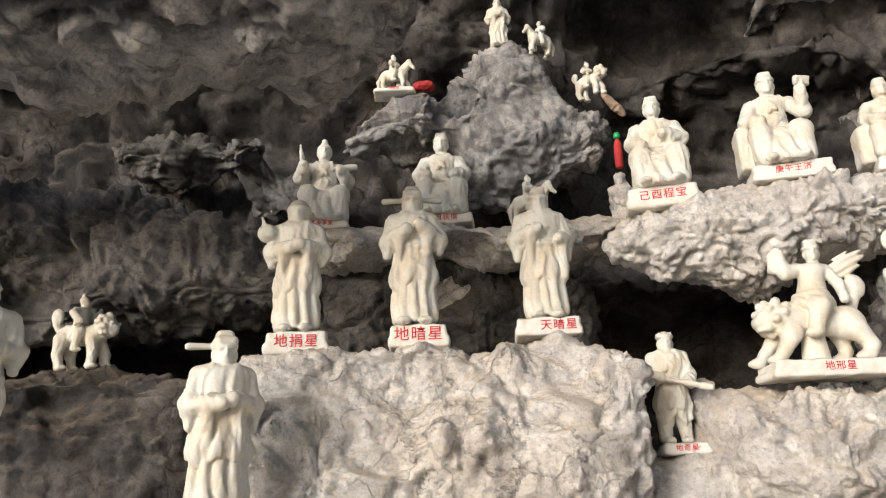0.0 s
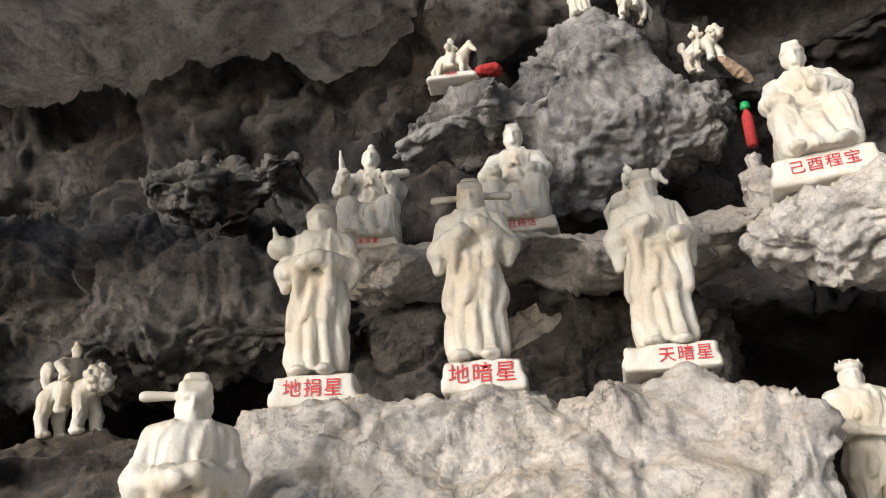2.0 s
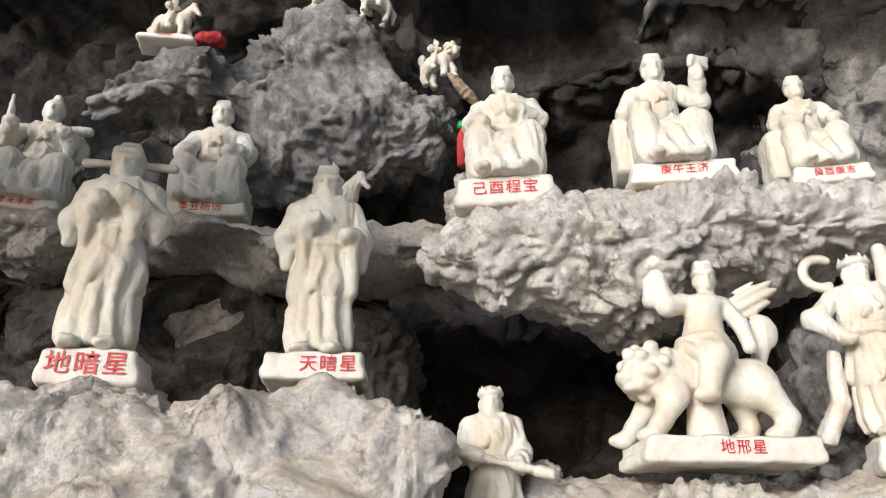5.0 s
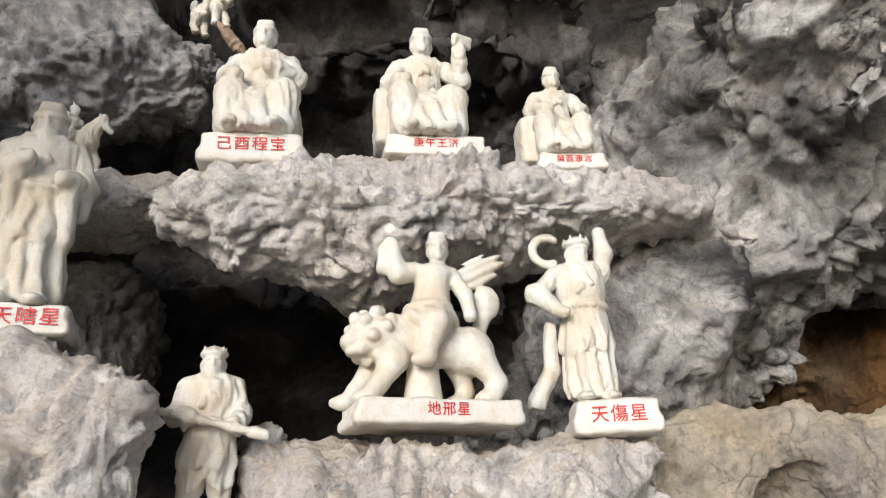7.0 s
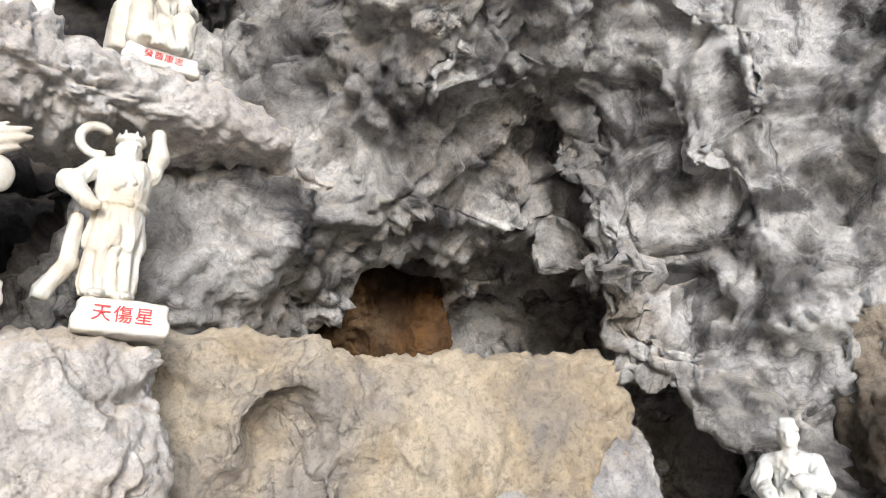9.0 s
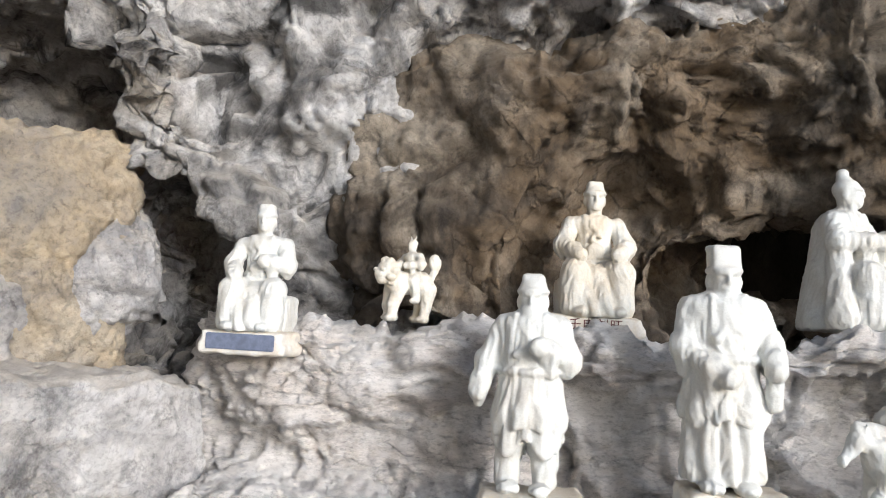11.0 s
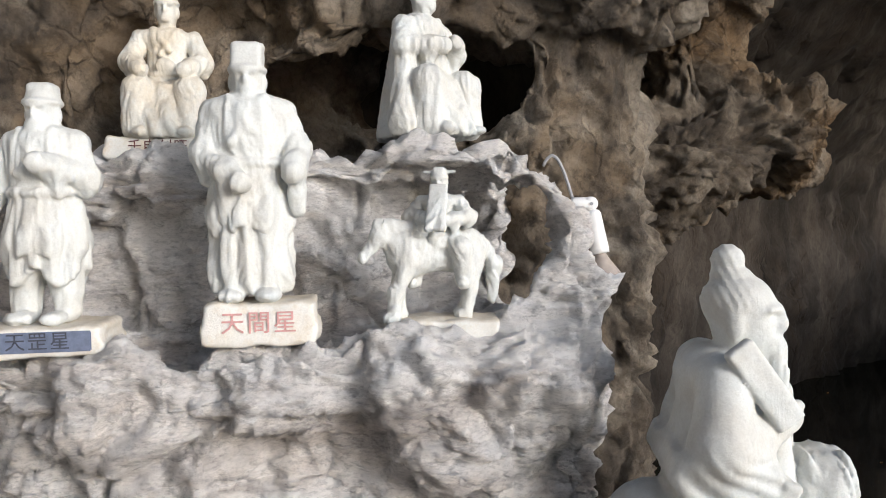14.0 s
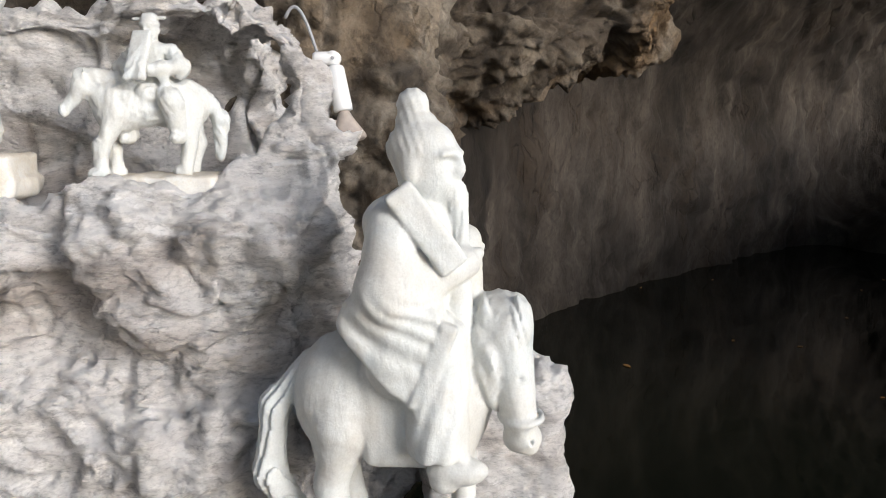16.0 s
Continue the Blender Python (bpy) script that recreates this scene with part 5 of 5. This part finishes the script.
plinth("white rough plinth with faded red writing in the niche", (4.75, -0.55, 0.68), (0.36, 0.2, 0.08), -90, "", None, 25)


def small_rider_extra(P, f):
    return join(0.01, f, rbox(P, 0.02, -0.17, 0.72, 0.06, 0.018, 0.16, 0.01, 0, -25), rbox(P, 0, 0.02, 0.95, 0.11, 0.015, 0.010, 0.006))


statue("small white marble rider statue holding a tablet on a horse", riding("horse", "cap", 0.12, None, small_rider_extra, 0.12, twist=60), (4.74, -0.52, 0.675), 0.52, -158, seed=260, material=CLEAN, detail=100)


def donkey_rider(P):
    """A long-bearded elder riding a donkey, in metres, facing -y: tablet in his hands, robe falling over the saddle."""
    R = P
    P = np.stack([R[:, 0], R[:, 1] * np.where(R[:, 1] < 0, 1.5, 1.22).astype(np.float32), R[:, 2]], 1)
    x, y, z = P[:, 0], P[:, 1], P[:, 2]
    f = join(0.07, cap(P, (0, -0.16, 0.40), (0, 0.15, 0.42), 0.14, 0.14), ell(P, 0, 0.24, 0.41, 0.17, 0.19, 0.19), ell(P, 0, -0.2, 0.40, 0.13, 0.13, 0.16))
    f = join(0.05, f, cap(P, (0, -0.24, 0.46), (0, -0.38, 0.62), 0.12, 0.085), cap(P, (-0.03, -0.40, 0.60), (-0.07, -0.46, 0.37), 0.112, 0.072))
    f = join(0.012, f, ell(P, -0.078, -0.47, 0.315, 0.058, 0.082, 0.045), ell(P, -0.125, -0.50, 0.315, 0.014, 0.018, 0.010), ell(P, -0.09, -0.50, 0.285, 0.03, 0.03, 0.012),
             ell(P, -0.125, -0.46, 0.51, 0.016, 0.03, 0.014), ring(P, -0.07, -0.465, 0.375, 0.072, 0.09, 0.009))
    f = carve(0.006, f, ell(P, -0.125, -0.505, 0.318, 0.010, 0.012, 0.007), ell(P, -0.142, -0.46, 0.507, 0.010, 0.018, 0.006))
    strands = 0.013 * fbm(np.stack([x * 16 + z * 6, y * 34 - z * 12, z * 7], 1), 2, 5, 0.5, True)
    mane = join(0.04, ell(P, 0, -0.33, 0.64, 0.085, 0.10, 0.085), ell(P, 0, -0.40, 0.63, 0.095, 0.085, 0.09), ell(P, -0.045, -0.36, 0.52, 0.06, 0.075, 0.12, 0, -20), ell(P, 0.045, -0.36, 0.52, 0.06, 0.075, 0.12, 0, -20),
                ell(P, 0, -0.46, 0.60, 0.06, 0.05, 0.08), ell(P, -0.07, -0.34, 0.55, 0.075, 0.10, 0.15), ell(P, -0.04, -0.44, 0.63, 0.10, 0.08, 0.09)) + strands
    f = join(0.012, f, mane)
    for s in (1, -1):
        f = join(0.04, f, cap(P, (0.08 * s, -0.2, 0.34), (0.085 * s, -0.22, 0.16), 0.06, 0.044), cap(P, (0.085 * s, -0.22, 0.16), (0.085 * s, -0.2, 0.0), 0.042, 0.046),
                 cap(P, (0.09 * s, 0.24, 0.34), (0.095 * s, 0.29, 0.17), 0.10, 0.052), cap(P, (0.095 * s, 0.29, 0.17), (0.095 * s, 0.25, 0.0), 0.048, 0.05))
    hair = 0.007 * np.sin((x * 1.0 + y * 0.7) * 210 + 4 * z * 9)
    tail = join(0.03, cap(P, (-0.0, 0.38, 0.50), (-0.03, 0.50, 0.38), 0.035, 0.045), cap(P, (-0.03, 0.50, 0.38), (-0.04, 0.53, 0.18), 0.045, 0.05), cap(P, (-0.04, 0.53, 0.18), (-0.03, 0.44, 0.04), 0.05, 0.04), cap(P, (-0.03, 0.44, 0.04), (-0.02, 0.38, -0.06), 0.04, 0.02)) + hair
    f = join(0.015, f, tail, rbox(P, 0, 0.03, 0.40, 0.165, 0.14, 0.16, 0.05))
    # rider: long sleeves gathered at the breast, robe falling in a point over the saddle, skirt to the boot
    P, y = R, R[:, 1]
    arc = np.sqrt((y + 0.10) ** 2 + (z - 0.90) ** 2)
    swirl = 0.0036 * np.sin(arc * 118 + 3.2 * vnoise(P / 0.13, 8)) * np.clip((0.80 - z) / 0.10, 0, 1) * np.clip((y + 0.13) / 0.06, 0, 1) * np.clip((z - 0.50) / 0.08, 0, 1)
    r = join(0.06, cap(P, (0, 0.01, 0.58), (0, 0.0, 0.86), 0.155, 0.125), ell(P, 0, 0.01, 0.935, 0.155, 0.115, 0.065), ell(P, 0, 0.05, 0.64, 0.165, 0.10, 0.16))
    for s in (1, -1):
        r = join(0.03, r, cap(P, (0.135 * s, 0.03, 0.925), (0.185 * s, 0.045, 0.75), 0.072, 0.085), cap(P, (0.185 * s, 0.045, 0.75), (0.075 * s, -0.14, 0.815), 0.085, 0.05),
                 ell(P, 0.17 * s, 0.01, 0.68, 0.075, 0.115, 0.11), ell(P, 0.165 * s, 0.03, 0.58, 0.07, 0.085, 0.12))
    flap = np.maximum(np.maximum(rbox(P, 0, 0.02, 0.56, 0.225, 0.16, 0.17, 0.04), (0.44 - z) + 1.1 * np.maximum(y + 0.02, -0.05)), -0.12 - y - 0.45 * (0.62 - z))
    f = join(0.012, f, join(0.035, r, flap) + swirl)
    for s in (1, -1):
        skirt = np.maximum(cap(P, (0.13 * s, -0.07, 0.60), (0.175 * s, -0.085, 0.30), 0.095, 0.082), 0.305 - z) + 0.003 * np.sin((y + 0.3 * z) * 110)
        f = join(0.010, f, skirt)
        f = join(0.012, f, ell(P, 0.20 * s, -0.135, 0.268, 0.042, 0.085, 0.04), ell(P, 0.20 * s, -0.10, 0.235, 0.038, 0.04, 0.03))
        f = join(0.010, f, ell(P, 0.06 * s, -0.15, 0.815, 0.05, 0.05, 0.042), cap(P, (0.09 * s, -0.10, 0.79), (0.05 * s, -0.19, 0.84), 0.022, 0.018))
    f = join(0.008, f, cap(P, (0.02, -0.15, 0.86), (0.03, -0.17, 0.60), 0.05, 0.035), cap(P, (-0.03, -0.13, 0.80), (-0.10, -0.15, 0.55), 0.04, 0.03))
    band = turned(P, -0.215, -0.075, 0.565, 0, 22)
    f = join(0.004, f, rbox(band, 0, 0, 0, 0.020, 0.024, 0.125, 0.006))
    f = join(0.005, f, rbox(P, -0.18, -0.06, 0.925, 0.018, 0.042, 0.13, 0.007, 12, -36))
    Q = P - np.array((-0.02, -0.05, 0), np.float32)
    h = head_form(Q, 1.085, "topknot", 0.0, 1.38, 0.0, 0.0, -25)
    hairs = 0.0035 * np.sin((x + y) * 330 + 30 * z)
    h = join(0.012, h, cap(P, (-0.04, -0.13, 1.0), (-0.06, -0.155, 0.81), 0.034, 0.012) + hairs)
    lines = 0.002 * np.sin((y - 0.4 * z) * 260) * (z > 1.12) * (y > -0.05)
    h = h + lines
    return join(0.015, f, h)


statue("clean white marble elder statue riding a donkey beside the pool", (donkey_rider, (-0.34, -0.62, -0.12), (0.34, 0.64, 1.33)), (4.40, -1.36, -0.36), 1.0, -4, CLEAN, 145, 300, 0.002)


# ---------------------------------------------------------------- lamp, cable and small things


def tube(name, pts, r, material, parent=None, label="", sides=10):
    """A bent round rod through the points."""
    bm = bmesh.new()
    rings = []
    for i, p in enumerate(pts):
        a, b = Vector(pts[max(i - 1, 0)]), Vector(pts[min(i + 1, len(pts) - 1)])
        rot = (b - a).to_track_quat("Z", "Y").to_matrix()
        rings.append([bm.verts.new(Vector(p) + rot @ Vector((r * math.cos(k * math.tau / sides), r * math.sin(k * math.tau / sides), 0))) for k in range(sides)])
    for a, b in zip(rings, rings[1:]):
        for k in range(sides):
            bm.faces.new((a[k], a[(k + 1) % sides], b[(k + 1) % sides], b[k]))
    bm.faces.new(rings[0][::-1])
    bm.faces.new(rings[-1])
    for f in bm.faces:
        f.smooth = True
    return part(name, bm, material, parent, label)


def turned_part(name, profile, material, parent, m, label="", sides=28):
    """A part turned on a lathe: profile of radius and height along its own z."""
    bm = bmesh.new()
    rows = [[bm.verts.new(m @ Vector((r * math.cos(k * math.tau / sides), r * math.sin(k * math.tau / sides), z))) for k in range(sides)] for r, z in profile]
    for a, b in zip(rows, rows[1:]):
        for k in range(sides):
            f = bm.faces.new((a[k], a[(k + 1) % sides], b[(k + 1) % sides], b[k]))
            f.smooth = True
    bm.faces.new(rows[0][::-1])
    bm.faces.new(rows[-1])
    bmesh.ops.recalc_face_normals(bm, faces=bm.faces[:])
    return part(name, bm, material, parent, label)


def spotlight():
    lamp = new("spotlight")
    lamp.location = (4.98, -1.075, 1.06)
    tagged(lamp, "white adjustable spotlight, switched off, fixed to the rock edge", "lamp")
    down = pose(0, 0, 0.0, 170, 8, 0)
    turned_part("bracket", [(0.020, -0.02), (0.024, -0.01), (0.024, 0.05), (0.018, 0.06)], LAMP_WHITE, lamp, pose(0.0, 0.05, 0.0, 90))
    turned_part("joint", [(0.012, -0.022), (0.026, -0.018), (0.026, 0.018), (0.012, 0.022)], LAMP_WHITE, lamp, pose(0, 0, 0, 0, 90, 0))
    turned_part("screw", [(0.006, -0.004), (0.006, 0.004)], CABLE, lamp, pose(-0.024, 0, 0, 0, 90, 0))
    turned_part("lamp_holder", [(0.012, 0.02), (0.026, 0.03), (0.031, 0.04), (0.034, 0.17), (0.033, 0.185), (0.02, 0.187)], LAMP_WHITE, lamp, down)
    turned_part("bulb", [(0.018, 0.185), (0.024, 0.20), (0.030, 0.215), (0.062, 0.275), (0.064, 0.285), (0.056, 0.293), (0.02, 0.297)], LAMP_GLASS, lamp, down, "dusty reflector bulb")
    pts = [(0.03, 0.06 + 0.09 * t, 0.02 + 0.16 * math.sin(t * 1.9)) for t in [k / 10 for k in range(13)]]
    tube("cable", pts, 0.006, CABLE, lamp, "grey supply cable")
    return lamp


spotlight()


def bottle():
    b = new("bottle")
    b.location = (1.22, 4.36, 3.43)
    b.rotation_euler = (radians(4), 0, 0)
    tagged(b, "red plastic bottle with a bright green cap on the ledge", "bottle")
    turned_part("body", [(0.020, 0.0), (0.026, 0.006), (0.027, 0.10), (0.026, 0.16), (0.018, 0.185), (0.011, 0.195), (0.011, 0.205)], RED_CLOTH, b, Matrix.Identity(4))
    turned_part("cap", [(0.015, 0.203), (0.022, 0.208), (0.024, 0.225), (0.018, 0.243), (0.006, 0.248)], GREEN_CAP, b, Matrix.Identity(4), "green screw cap")


bottle()


def bundle(name, label, category, place, size, yaw, material, seed, tip=0.0):
    """A crumpled soft roll."""
    lo, hi = (-size[0] - 0.02, -size[1] - 0.02, -size[2] - 0.02), (size[0] + 0.02, size[1] + 0.02, size[2] + 0.02)
    step = size[2] / 6
    v, q = skin(sample(lambda P: join(0.02, ell(P, 0, 0, 0, *size), ell(P, size[0] * 0.3, 0, size[2] * 0.2, size[0] * 0.5, size[1], size[2] * 0.8)), lo, hi, step), lo, step)
    v = v + normals_of(v, q) * (0.007 * fbm(v / 0.03, 2, seed, 0.5, True))[:, None]
    ob = new(name, mesh_from(name, v, q, material))
    ob.matrix_world = pose(*place, 0, tip, yaw)
    return tagged(ob, label, category)


bundle("red_cloth", "crumpled dark red cloth lying behind the small rider", "cloth", (-0.04, 4.40, 4.10), (0.075, 0.04, 0.03), 10, RED_CLOTH, 5)
bundle("stick", "weathered brown wooden stick leaning at the block's edge", "stick", (1.24, 4.42, 3.93), (0.11, 0.022, 0.026), 20, WOOD, 6, 42)


def leaf(place, yaw, size):
    bm = bmesh.new()
    pts = [(0.5, 0.0), (0.25, 0.22), (-0.1, 0.26), (-0.42, 0.1), (-0.6, 0.0), (-0.42, -0.1), (-0.1, -0.26), (0.25, -0.22)]
    top = [bm.verts.new((x * size, y * size, 0.004 + 0.1 * size * abs(y))) for x, y in pts]
    low = [bm.verts.new((x * size, y * size, 0.001 + 0.1 * size * abs(y))) for x, y in pts]
    bm.faces.new(top)
    bm.faces.new(low[::-1])
    for k in range(len(pts)):
        bm.faces.new((low[k], low[(k + 1) % 8], top[(k + 1) % 8], top[k]))
    ob = part("leaf", bm, LEAF, None)
    ob.matrix_world = pose(*place, 0, 0, yaw)
    return tagged(ob, "fallen orange leaf floating on the dark water", "leaf", "leaves on the water")


rng = random.Random(4)
leaf((7.35, -2.75, -0.898), 30, 0.07)
for _ in range(16):
    leaf((rng.uniform(6.5, 10.5), rng.uniform(-6.5, -2.8), -0.898), rng.uniform(0, 360), rng.uniform(0.02, 0.04))
